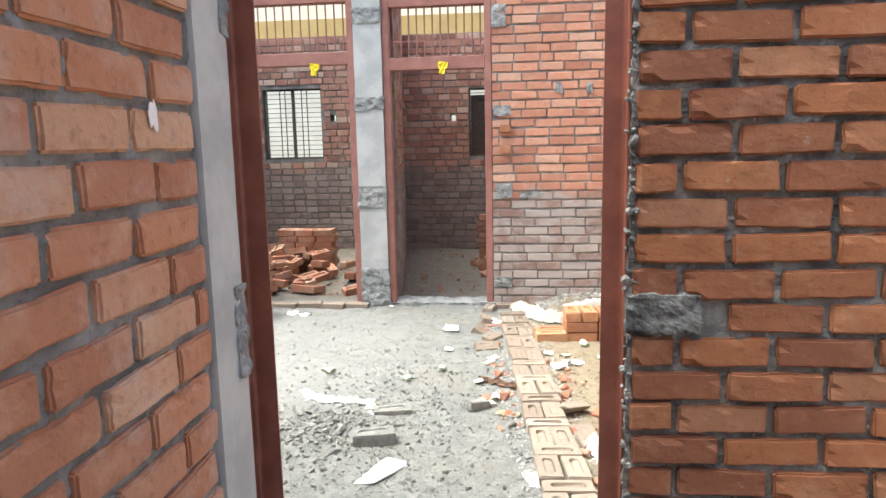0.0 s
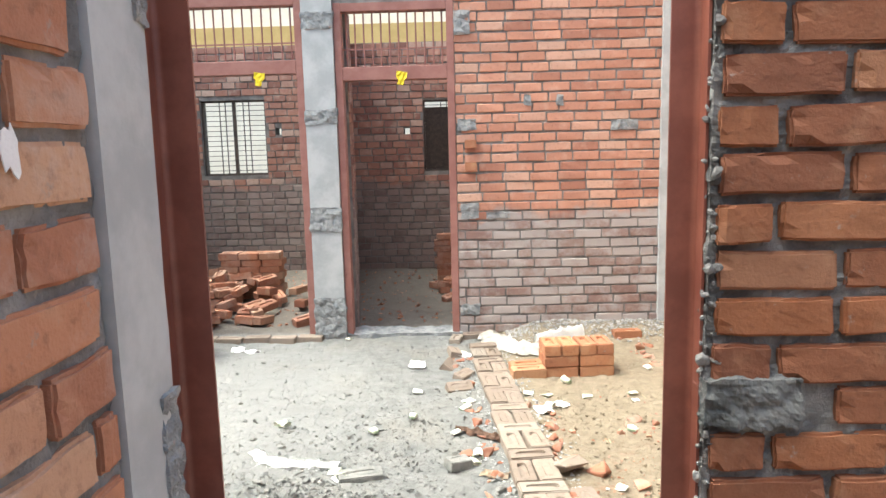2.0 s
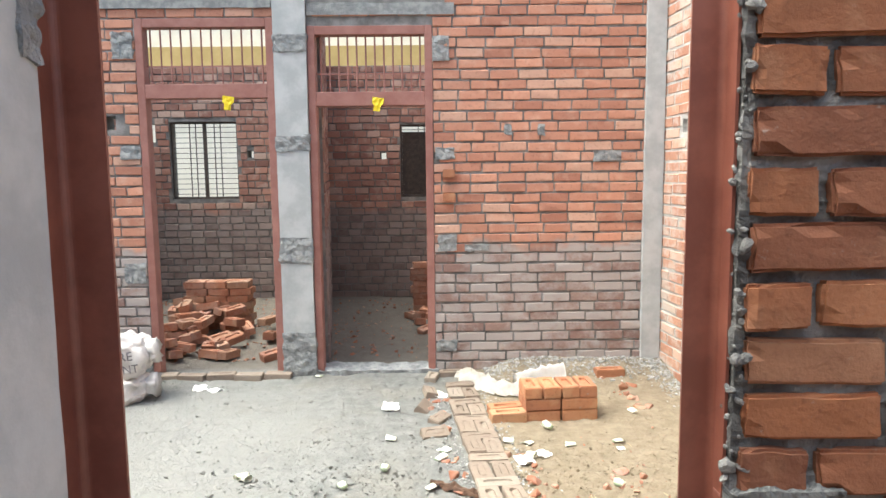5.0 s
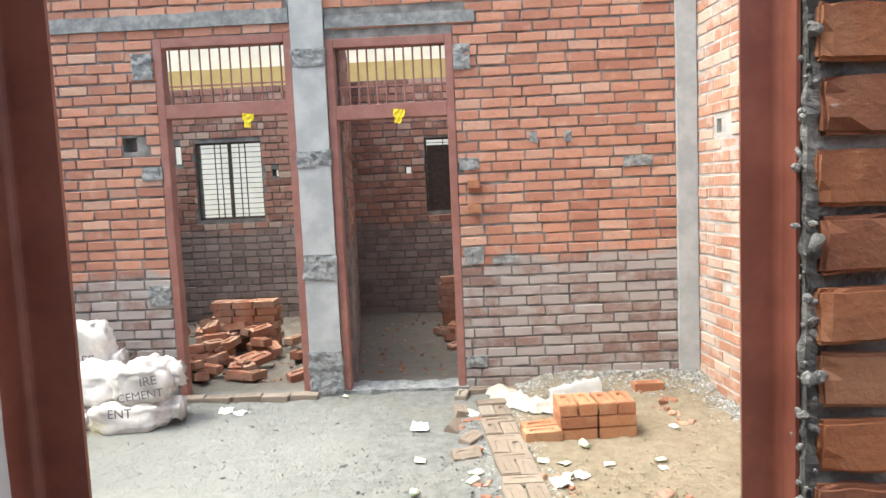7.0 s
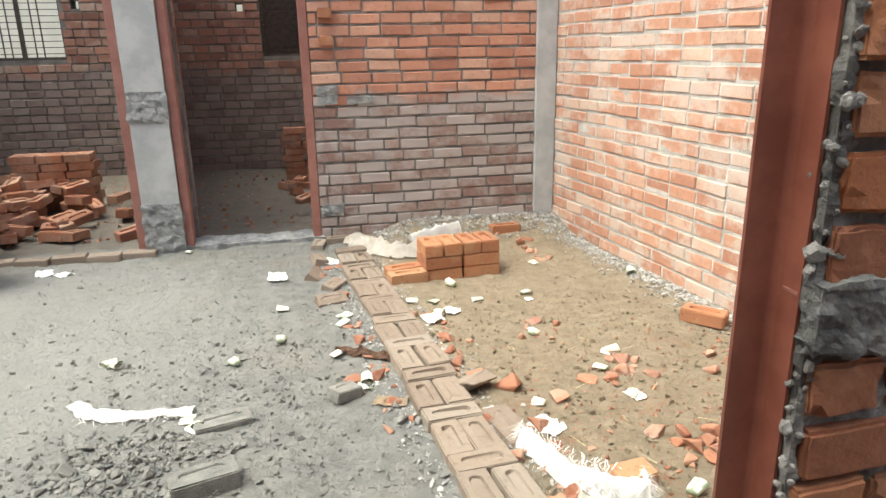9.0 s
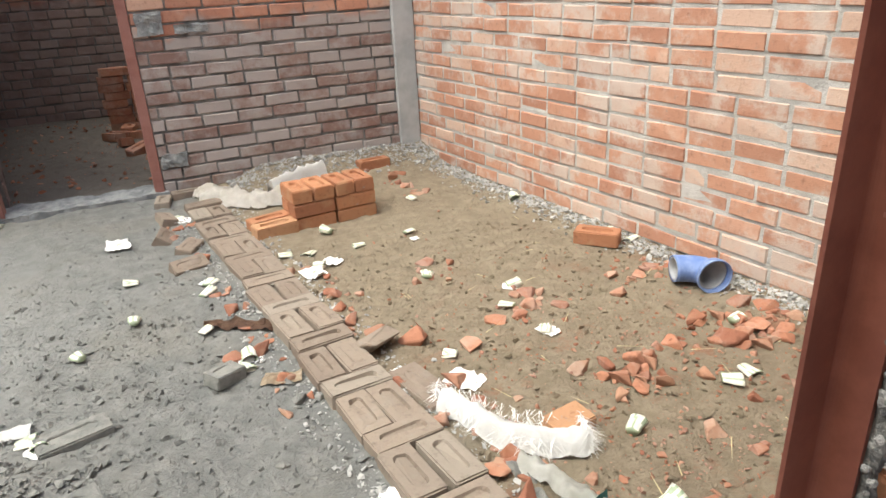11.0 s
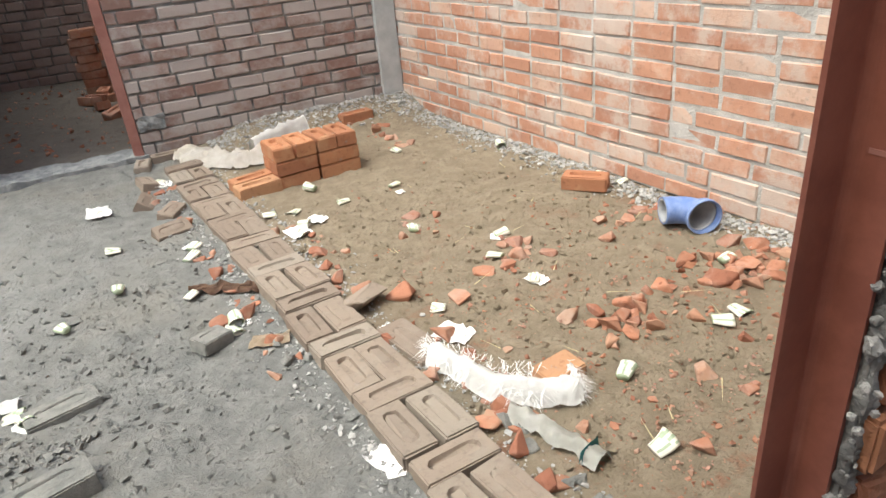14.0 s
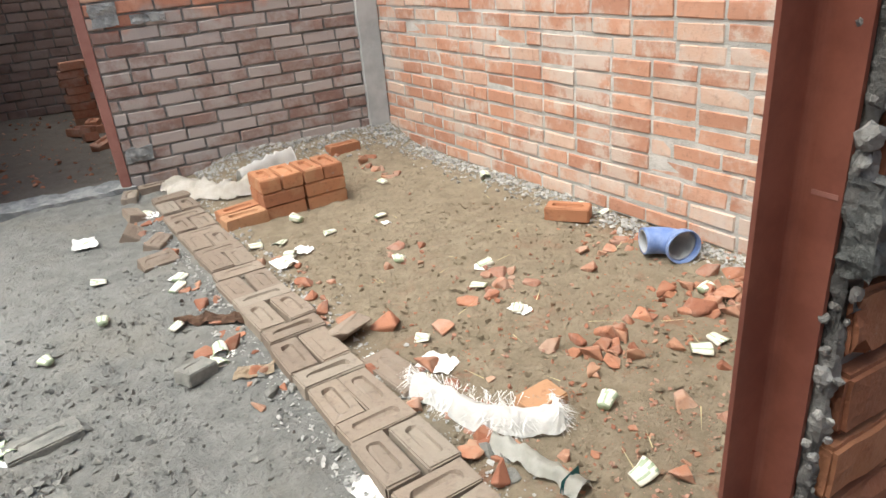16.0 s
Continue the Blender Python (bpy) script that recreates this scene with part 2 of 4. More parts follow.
def brick_wall(name, label, m, length, height, thick, holes, brick_mat, mortar_mat, seed, pitch=0.231, course=0.0925,
               z_top=None, pieces=300, near=None, fine=False, starts=None, skip=(), proud=0.011, gap=0.012):
    """A brick wall in its own frame: x along it, face at y = 0 towards -y. holes: (x0, x1, z0, z1)."""
    rnd = random.Random(seed)
    bm = bmesh.new()
    xs = sorted({0.0, length, *[v for h in holes for v in h[:2]]})
    for a, b in zip(xs, xs[1:]):
        spans, z = [], 0.0
        for h in sorted((h for h in holes if h[0] <= a + 1e-6 and h[1] >= b - 1e-6), key=lambda h: h[2]):
            spans.append((z, h[2]))
            z = h[3]
        spans.append((z, height))
        for z0, z1 in spans:
            if z1 - z0 > 0.01:
                box(bm, a, b, proud, thick, z0, z1)
    bmesh.ops.remove_doubles(bm, verts=bm.verts, dist=0.0005)
    wall = tagged(part(name, bm, mortar_mat, None, "", m), label, "wall", "", "structure")
    L, H = pitch - (0.019 if fine else gap), course - (0.017 if fine else gap + 0.002)
    variants = [brick_mesh("brick", L, 0.05, H, brick_mat, seed * 31 + i, 0.0028, fine) for i in range(12)]
    places = []
    offset0 = 0.0 if z_top is None else (z_top % course)
    k, z = 0, offset0 - course
    while z < height - 0.02:
        zc = z + course / 2 - 0.002
        first = starts(round((zc - (z_top or 0)) / course)) if starts else (0.0 if k % 2 else -pitch / 2)
        x = first + (rnd.uniform(-0.012, 0.012) if not starts else 0)
        while x < length:
            w = pitch * (1 + rnd.uniform(-0.03, 0.03))
            if not fine and rnd.random() < 0.04:
                w = pitch * 0.52
            a, b = max(x, 0.0) + (pitch - L) / 2, min(x + w, length) - (pitch - L) / 2
            x += w
            for h in holes:
                if h[2] - 0.035 < zc < h[3] + 0.035:
                    if a < h[0] < b and b > h[0]:
                        b = h[0] - 0.004
                    elif a < h[1] < b:
                        a = h[1] + 0.004
                    elif a >= h[0] and b <= h[1]:
                        b = a
            if b - a < 0.035 or zc - H / 2 < -0.06:
                continue
            if any(s[0] < (a + b) / 2 < s[1] and s[2] < zc < s[3] for s in skip):
                continue
            places.append((a, b, zc))
        z += course
        k += 1
    if near:
        places.sort(key=lambda p: near((p[0] + p[1]) / 2, p[2]))
    joined = bmesh.new()
    for i, (a, b, zc) in enumerate(places):
        me = variants[rnd.randrange(12)]
        turn = rnd.uniform(-0.7, 0.7)
        flip = 180 if rnd.random() < 0.4 and not fine else 0
        mm = pose((a + b) / 2, rnd.uniform(-0.004, 0.004), zc + rnd.uniform(-0.003, 0.003), 0, turn, 0) @ Matrix.Diagonal(((b - a) / L, 1, 1, 1))
        if i < pieces:
            ob = new("brick", me)
            ob.parent = wall
            ob.matrix_basis = mm
        else:
            n0 = len(joined.verts)
            joined.from_mesh(me)
            joined.verts.ensure_lookup_table()
            for v in joined.verts[n0:]:
                v.co = mm @ v.co
    if len(places) > pieces:
        ob = part("brick_courses", joined, brick_mat, wall, "rows of further bricks in grey mortar")
        ob["kind"] = "stuff"
    else:
        joined.free()
    return wall


def lumps(bm, n, place, size, seed, flat=0.7, sides=1):
    """Many uneven little stones, joined."""
    rnd = random.Random(seed)
    for _ in range(n):
        x, y, z = place(rnd)
        s = size * rnd.uniform(0.5, 1.6) * (1.0 if rnd.random() < 0.9 else 1.7)
        r = bmesh.ops.create_icosphere(bm, subdivisions=sides, radius=s)
        e = Euler((rnd.uniform(0, 6), rnd.uniform(0, 6), rnd.uniform(0, 6))).to_matrix()
        sq = Vector((rnd.uniform(0.7, 1.3), rnd.uniform(0.6, 1.1), rnd.uniform(0.5, 0.9)))
        for v in r["verts"]:
            c = Vector((v.co.x * sq.x, v.co.y * sq.y, v.co.z * sq.z)) * rnd.uniform(0.75, 1.2)
            c = e @ c
            v.co = Vector((x + c.x, y + c.y, z + c.z * flat + s * 0.25))
    return bm


def ground_z(x, y):
    p = Vector((x, y, 0))
    h = 0.018 * noise.noise(p * 1.3) + 0.010 * noise.noise(p * 4.1) + 0.007 * noise.noise(p * 11) + 0.004 * noise.noise(p * 27)
    h += 0.012 * max(0.0, noise.fractal(p * 8, 0.7, 2.0, 3)) + 0.006 * noise.noise(p * 45)
    # gravel and dust banked up at the foot of the far wall
    bank = min(1.0, max(0.0, (y - 5.45) / 0.5)) * min(1.0, max(0.0, (x - 0.1) / 0.5)) * (1.0 if y < 6.1 else max(0.0, 1 - (y - 6.1) / 0.15))
    h += 0.11 * bank * bank
    heap = math.exp(-(((x + 0.86) / 0.30) ** 2 + ((y - 3.16) / 0.22) ** 2))
    h += 0.065 * heap * (0.75 + 0.5 * noise.noise(p * 14))
    return h

# ---- structure ----
NEAR_Y, FAR_Y, BACK_Y = 1.66, 6.003, 9.53


def ground():
    xs = np.unique(np.concatenate([[-60, -30, -15, -8, -5.6], np.arange(-5.0, -1.2, 0.06), np.arange(-1.2, 2.6, 0.03), [2.8, 3.5, 6, 12, 30, 60]]))
    ys = np.unique(np.concatenate([[-60, -30, -15, -8, -4, -2, -1, 0, 0.6, 1.2], np.arange(1.6, 4.6, 0.03), np.arange(4.6, 9.9, 0.06), [10.5, 12, 15, 30, 60]]))
    verts = [(x, y, ground_z(x, y)) for y in ys for x in xs]
    w = len(xs)
    faces = [(j * w + i, j * w + i + 1, (j + 1) * w + i + 1, (j + 1) * w + i) for j in range(len(ys) - 1) for i in range(w - 1)]
    me = bpy.data.meshes.new("ground")
    me.from_pydata(verts, [], faces)
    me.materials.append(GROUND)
    for p in me.polygons:
        p.use_smooth = True
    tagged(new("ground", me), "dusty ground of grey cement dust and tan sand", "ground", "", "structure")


ground()

# far wall with the two doorways
FAR_X0 = -5.2
A0, A1, B0, B1 = -2.37, -1.29, -1.03, -0.045
wall_far = brick_wall("wall_far", "red brick wall, salt-stained grey below, with two doorways", frame_on((FAR_X0, FAR_Y, 0), (1, 0)), 1.80 - FAR_X0, 3.75, 0.23,
                      [(A0 - FAR_X0, A1 - FAR_X0, 0.0, 2.865), (B0 - FAR_X0, B1 - FAR_X0, 0.0, 2.80), (-2.675 - FAR_X0, -2.56 - FAR_X0, 2.01, 2.12)], BRICK_FAR, MORTAR, 3, pitch=0.227, course=0.0815, z_top=1.075, gap=0.013,
                      near=lambda x, z: abs(x + FAR_X0 - 0.6) + 0.5 * abs(z - 1.2), pieces=300,
                      skip=[(A1 - FAR_X0, B0 - FAR_X0, -1, 4), (0.5, B1 - FAR_X0 + 0.16, 2.93, 3.06)])
bm = rough_box(-4.6, -1.30, FAR_Y - 0.012, FAR_Y + 0.1, 2.94, 3.05, 0.08, 0.006, 7, 4)
tagged(part("lintel_band", bm, CONCRETE_ROUGH), "grey concrete lintel band over the doorways", "lintel", "", "structure")
bm = rough_box(-1.02, 0.13, FAR_Y - 0.010, FAR_Y + 0.1, 2.88, 2.97, 0.08, 0.006, 7, 5)
tagged(part("lintel_band", bm, CONCRETE_ROUGH), "grey concrete lintel band over the doorways", "lintel", "", "structure")

# right-hand wall, running back at a slant
SLANT = 0.107
R0 = Vector((1.778, FAR_Y + 0.2, 0))
rdir = Vector((SLANT, -1, 0)).normalized()
RLEN = 4.44
wall_right = brick_wall("wall_right", "pale orange brick wall smeared with dried mortar", frame_on(R0, rdir), RLEN, 3.75, 0.23, [(0.52, 0.59, 1.93, 2.03)], BRICK_PALE, MORTAR_PALE, 7, pitch=0.24, course=0.086,
                        near=lambda x, z: abs(x - 2.2) * 0.6 + z, pieces=300, proud=0.005, gap=0.014)

# near wall, with the doorway that the camera looks through
E0 = 0.462


def near_starts(k):
    long = (k % 2 == 0) if k >= -2 else (k % 2 != 0)
    return 0.005 if long else -0.130


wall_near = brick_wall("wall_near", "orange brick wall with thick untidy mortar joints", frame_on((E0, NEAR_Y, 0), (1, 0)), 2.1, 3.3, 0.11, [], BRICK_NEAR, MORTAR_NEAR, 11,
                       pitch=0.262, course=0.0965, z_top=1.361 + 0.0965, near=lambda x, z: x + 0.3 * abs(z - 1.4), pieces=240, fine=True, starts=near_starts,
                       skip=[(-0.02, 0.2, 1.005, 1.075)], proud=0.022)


def mortar_skin():
    """Squeezed-out mortar between the near bricks and along the jamb."""
    bm = bmesh.new()
    nx, nz = 105, 250
    grid = []
    for j in range(nz + 1):
        row = []
        for i in range(nx + 1):
            x, z = E0 + 0.004 + i * 0.0105, 0.35 + j * 0.0085
            p = Vector((x, 0, z))
            joint = abs(((z - 1.361 + 0.0965 / 2 + 20 * 0.0965) % 0.0965) - 0.0965 / 2)
            d = 0.010 * noise.fractal(p * 24, 0.8, 2.0, 4) + 0.009 * noise.noise(p * 9)
            d -= 0.006 if joint > 0.037 else -0.004
            row.append(bm.verts.new((x, NEAR_Y + 0.024 - max(-0.01, d) * 1.1, z)))
        grid.append(row)
    for j in range(nz):
        for i in range(nx):
            bm.faces.new((grid[j][i], grid[j][i + 1], grid[j + 1][i + 1], grid[j + 1][i]))
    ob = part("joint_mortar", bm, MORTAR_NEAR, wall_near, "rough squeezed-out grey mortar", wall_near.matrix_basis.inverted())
    return ob


mortar_skin()
bm = rough_box(E0 - 0.010, E0 + 0.19, NEAR_Y - 0.010, NEAR_Y + 0.024, 0.985, 1.088, 0.008, 0.011, 26, 8)
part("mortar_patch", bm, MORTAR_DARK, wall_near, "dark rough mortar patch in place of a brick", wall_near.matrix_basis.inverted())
bm = rough_box(E0 - 0.002, E0 + 0.012, NEAR_Y + 0.014, NEAR_Y + 0.026, 0.0, 2.9, 0.009, 0.009, 27, 12)
part("jamb_mortar", bm, MORTAR_NEAR, wall_near, "lumpy mortar packed beside the steel frame", wall_near.matrix_basis.inverted())
bm = bmesh.new()
lumps(bm, 110, lambda r: (E0 + r.uniform(-0.014, 0.010), NEAR_Y + r.uniform(0.004, 0.026), r.uniform(0.3, 2.4)), 0.005, 21, 1.0, 2)
lumps(bm, 34, lambda r: (E0 + r.uniform(-0.008, 0.016), NEAR_Y + r.uniform(0.0, 0.05), 0.35 + 0.0965 * r.randrange(21)), 0.009, 22, 1.0, 2)
part("mortar_lumps", bm, MORTAR, wall_near, "small dried mortar crumbs", wall_near.matrix_basis.inverted())["kind"] = "stuff"

# left side of the passage
LX = -0.56
wall_left = brick_wall("wall_passage", "orange brick passage wall with grey mortar", frame_on((LX, -2.2, 0), (0, 1)), 3.48, 2.75, 0.23, [], BRICK_PASSAGE, MORTAR, 17,
                       pitch=0.255, course=0.0985, z_top=1.40, near=lambda x, z: (3.4 - x) + 0.3 * abs(z - 1.4), pieces=260, fine=True, proud=0.017)


def passage_skin():
    """Uneven mortar between the bricks of the passage wall."""
    bm = bmesh.new()
    ny, nz = 150, 190
    grid = []
    for j in range(nz + 1):
        row = []
        for i in range(ny + 1):
            y, z = -0.3 + i * 0.01053, 0.45 + j * 0.0095
            p = Vector((3.0, y, z))
            d = 0.010 * noise.fractal(p * 22, 0.8, 2.0, 4) + 0.007 * noise.noise(p * 8)
            row.append(bm.verts.new((LX - 0.013 + max(-0.004, d) * 0.8, y, z)))
        grid.append(row)
    for j in range(nz):
        for i in range(ny):
            bm.faces.new((grid[j][i], grid[j][i + 1], grid[j + 1][i + 1], grid[j + 1][i]))
    part("joint_mortar", bm, MORTAR, wall_left, "rough grey mortar", wall_left.matrix_basis.inverted())


passage_skin()


def paint_dab():
    bm = bmesh.new()
    rd = random.Random(3)
    pts = [bm.verts.new((0, 0.032 * math.cos(a) * rd.uniform(0.45, 1.15), 0.046 * math.sin(a) * rd.uniform(0.5, 1.15))) for a in np.linspace(0, 2 * math.pi, 18)[:-1]]
    f = bm.faces.new(pts)
    r = bmesh.ops.extrude_face_region(bm, geom=[f])
    for v in r["geom"]:
        if isinstance(v, bmesh.types.BMVert):
            v.co.x += 0.0015
    part("paint_dab", bm, WOVEN, wall_left, "dab of white paint on a brick", wall_left.matrix_basis.inverted() @ pose(LX + 0.004, 1.085, 1.575) @ Matrix.Diagonal((1, 0.65, 0.75, 1)))


paint_dab()


def concrete_post(name, x0, x1, y0, y1, z1, label, patches, seed):
    """A cast column with rough, unfinished bands."""
    post = tagged(part(name, rough_box(x0, x1, y0, y1, -0.05, z1, 0.09, 0.003, 3, seed), CONCRETE), label, "column", "", "structure")
    for i, (z0, zz) in enumerate(patches):
        bm = rough_box(x0 - 0.006, x1 + 0.006, y0 - 0.008, y1, z0, zz, 0.022, 0.016, 13, seed + i)
        part("rough_band", bm, CONCRETE_ROUGH, post, "rough crumbling concrete band")
    return post


concrete_post("column_middle", -1.287, -1.033, FAR_Y - 0.03, FAR_Y + 0.24, 3.75, "pale grey concrete column with rough bands between doorways",
              [(2.60, 2.73), (1.83, 1.95), (0.93, 1.14), (-0.03, 0.36)], 31)
concrete_post("column_corner", 1.645, 1.795, FAR_Y - 0.04, FAR_Y + 0.2, 3.75, "smooth grey concrete column in the wall corner", [], 41)
post = concrete_post("column_passage", LX - 0.23, LX + 0.004, 1.283, 1.455, 2.75, "smooth grey concrete column beside the steel door frame", [], 51)
part("rough_edge", rough_box(LX - 0.03, LX + 0.010, 1.40, 1.462, 0.93, 1.16, 0.012, 0.014, 20, 61), CONCRETE_ROUGH, post, "chipped rough concrete edge")
part("rough_edge", rough_box(LX - 0.03, LX + 0.010, 1.42, 1.462, 1.78, 2.0, 0.012, 0.012, 20, 62), CONCRETE_ROUGH, post, "chipped rough concrete edge")


def extrude_profile(bm, pts, z0, z1):
    lo = [bm.verts.new((x, y, z0)) for x, y in pts]
    hi = [bm.verts.new((x, y, z1)) for x, y in pts]
    n = len(pts)
    for i in range(n):
        bm.faces.new((lo[i], lo[(i + 1) % n], hi[(i + 1) % n], hi[i]))
    bm.faces.new(list(reversed(lo)))
    bm.faces.new(hi)
    bmesh.ops.recalc_face_normals(bm, faces=bm.faces)
    return bm


def angle_profile(cx, cy, side, leg_x, leg_y, t=0.006, r=0.012):
    """An L of steel: corner at (cx, cy), one leg towards the opening, one towards the passage, the inner corner rounded."""
    s = side
    inner = [(cx - s * (r - r * math.cos(a)), cy - (r - r * math.sin(a))) for a in np.linspace(0, math.pi / 2, 6)]
    pts = [(cx, cy - leg_y)] + inner + [(cx - s * leg_x, cy), (cx - s * leg_x, cy + t), (cx + s * t, cy + t), (cx + s * t, cy - leg_y)]
    return pts


door_frame = tagged(new("door_frame"), "red oxide painted steel angle door frame, bare of any door", "door frame", "", "structure")
part("jamb", extrude_profile(bmesh.new(), angle_profile(0.453, 1.737, 1, 0.058, 0.047), 0, 2.6), STEEL, door_frame)
part("jamb", extrude_profile(bmesh.new(), angle_profile(-0.572, 1.528, -1, 0.064, 0.066), 0, 2.6), STEEL, door_frame)
bm = bmesh.new()
box(bm, 0.4521, 0.4532, 1.694, 1.722, 1.060, 1.065)
part("weld_mark", bm, STEEL_FAR, door_frame, "pale scratch on the steel")
# rest of the near wall, and unseen walls added; the one behind blocks sky light
for nm, a in (("wall_near_left", (-5.4, LX - 0.016, 1.462, 1.60, 2.75)), ("wall_court_left", (-5.63, -5.4, -9.2, 6.2, 3.2)), ("wall_behind", (-0.8, 7.0, -3.2, -3.0, 3.2)),
              ("wall_passage_right", (7.0, 7.23, -3.2, 2.2, 1.8))):
    bm = box(bmesh.new(), a[0], a[1], a[2], a[3], 0, a[4])
    tagged(part(nm, bm, BRICK_FAR), "plain red brick wall, unseen", "wall", "", "structure")

# back rooms
BX0 = -5.2
wall_back = brick_wall("wall_back", "red brick back wall with two window openings, coloured darker for shade", frame_on((BX0, BACK_Y, 0), (1, 0)), 7.2, 3.05, 0.23,
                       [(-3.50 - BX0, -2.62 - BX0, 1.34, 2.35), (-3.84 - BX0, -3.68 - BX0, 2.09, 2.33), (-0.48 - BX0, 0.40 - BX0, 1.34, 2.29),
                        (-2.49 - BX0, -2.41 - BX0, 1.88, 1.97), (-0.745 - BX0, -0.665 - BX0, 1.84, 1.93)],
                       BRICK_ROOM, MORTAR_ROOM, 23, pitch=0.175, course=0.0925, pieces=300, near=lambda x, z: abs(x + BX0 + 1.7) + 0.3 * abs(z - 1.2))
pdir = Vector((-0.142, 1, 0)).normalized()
brick_wall("wall_partition", "brick partition between the two back rooms, coloured darker for shade", frame_on((-0.958, FAR_Y + 0.245, 0), pdir), 3.32, 3.3, 0.2, [], BRICK_ROOM, MORTAR_ROOM, 29, pieces=200)
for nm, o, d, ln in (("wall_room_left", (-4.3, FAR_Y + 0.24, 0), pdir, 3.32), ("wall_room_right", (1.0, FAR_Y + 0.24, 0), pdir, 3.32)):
    tagged(part(nm, box(bmesh.new(), 0, ln, 0, 0.2, 0, 3.3), BRICK_ROOM, None, "", frame_on(o, d)), "brick wall of the back room, coloured darker for shade", "wall", "", "structure")
# neighbouring building seen above the back wall and through the window
nb = thing("neighbour_house", "cream painted house with an ochre band behind", "house", None, "", "")
part("wall", box(bmesh.new(), -12, 8, 13.2, 13.6, 0, 3.66), WHITE_WALL, nb, "cream painted wall")
part("band", box(bmesh.new(), -12, 8, 13.0, 13.196, 3.5, 3.95), OCHRE_WALL, nb, "ochre painted ledge")
# parapet extended far upwards to stand in for the white sky above it
part("parapet", box(bmesh.new(), -12, 8, 13.25, 13.55, 3.664, 5.6), WHITE_WALL, nb, "pale parapet, raised to stand in for white sky")


# ---- far door frames ----
def steel_door_frame(x0, x1, ztop, zbar, label, tag_x, tag_z):
    f = tagged(new("doorway_frame"), label, "door frame", "doorway frames", "structure")
    w, y0, y1 = 0.062, FAR_Y - 0.004, FAR_Y + 0.10
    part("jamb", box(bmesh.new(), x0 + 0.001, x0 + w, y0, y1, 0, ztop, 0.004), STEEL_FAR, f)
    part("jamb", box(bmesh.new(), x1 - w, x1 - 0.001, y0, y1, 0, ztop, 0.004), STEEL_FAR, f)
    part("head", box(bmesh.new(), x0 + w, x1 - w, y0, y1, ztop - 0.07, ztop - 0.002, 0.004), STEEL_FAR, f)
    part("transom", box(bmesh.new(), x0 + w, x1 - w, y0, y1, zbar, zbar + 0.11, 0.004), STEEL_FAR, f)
    n = 12
    for i in range(n):
        x = x0 + w + (i + 0.5) * (x1 - x0 - 2 * w) / n
        bm = bmesh.new()
        bmesh.ops.create_cone(bm, cap_ends=True, segments=8, radius1=0.007, radius2=0.007, depth=ztop - 0.07 - zbar - 0.11)
        part("vent_bar", bm, STEEL_FAR, f, "", pose(x, FAR_Y + 0.05, (ztop - 0.07 + zbar + 0.11) / 2))
    part("cross_bar", box(bmesh.new(), x0 + w, x1 - w, FAR_Y + 0.045, FAR_Y + 0.055, (zbar + ztop) / 2 - 0.06, (zbar + ztop) / 2 - 0.048), STEEL_FAR, f)
    bm = bmesh.new()
    bmesh.ops.create_grid(bm, x_segments=5, y_segments=5, size=0.045)
    for v in bm.verts:
        v.co = Vector((v.co.x * (1 - 0.4 * (v.co.y < 0)), 0.014 * noise.noise(v.co * 40 + Vector((tag_x, 0, 0))), v.co.y * 1.15))
    bmesh.ops.solidify(bm, geom=bm.faces[:], thickness=0.004)
    tg = part("yellow_tag", bm, YELLOW, None, "", pose(tag_x, FAR_Y - 0.012, tag_z, 0, 8, 0))
    tagged(tg, "small crumpled yellow plastic tag on the frame", "tag", "yellow tags")


steel_door_frame(A0, A1, 2.865, 2.25, "red oxide steel doorway frame with a barred vent", -1.663, 2.212)
steel_door_frame(B0, B1, 2.80, 2.18, "red oxide steel doorway frame with a barred vent", -0.484, 2.192)


def window(x0, x1, z0, z1, label, dark):
    w = tagged(new("window_1" if not dark else "window_2"), label, "window", "", "structure")
    y = BACK_Y + 0.06
    for a in ((x0, x0 + 0.022, z0, z1), (x1 - 0.022, x1, z0, z1), (x0 + 0.022, x1 - 0.022, z1 - 0.022, z1), (x0 + 0.022, x1 - 0.022, z0, z0 + 0.03)):
        part("window_frame", box(bmesh.new(), a[0], a[1], y, y + 0.05, a[2], a[3]), STEEL_DARK, w)
    part("mullion", box(bmesh.new(), (x0 + x1) / 2 - 0.02, (x0 + x1) / 2 + 0.02, y, y + 0.04, z0 + 0.03, z1 - 0.022), STEEL_DARK, w)
    for i in range(1, 15):
        z = z0 + i * (z1 - z0) / 15
        part("grille_bar", box(bmesh.new(), x0 + 0.022, x1 - 0.022, y + 0.015, y + 0.025, z - 0.004, z + 0.004), STEEL_DARK, w)
    for f in (0.27, 0.36, 0.64, 0.73):
        x = x0 + f * (x1 - x0)
        part("grille_bar", box(bmesh.new(), x - 0.006, x + 0.006, y + 0.026, y + 0.036, z0 + 0.03, z1 - 0.022), STEEL_DARK, w)
    if dark:
        part("shutter", box(bmesh.new(), x0 + 0.022, x1 - 0.022, y + 0.06, y + 0.075, z0, z1 - 0.09), STEEL_DARK, w, "dark sheet shutter behind the grille")


window(-3.50, -2.62, 1.34, 2.35, "steel grille window, bright daylight outside", False)
window(-0.48, 0.40, 1.34, 2.29, "steel grille window with a dark shutter", True)


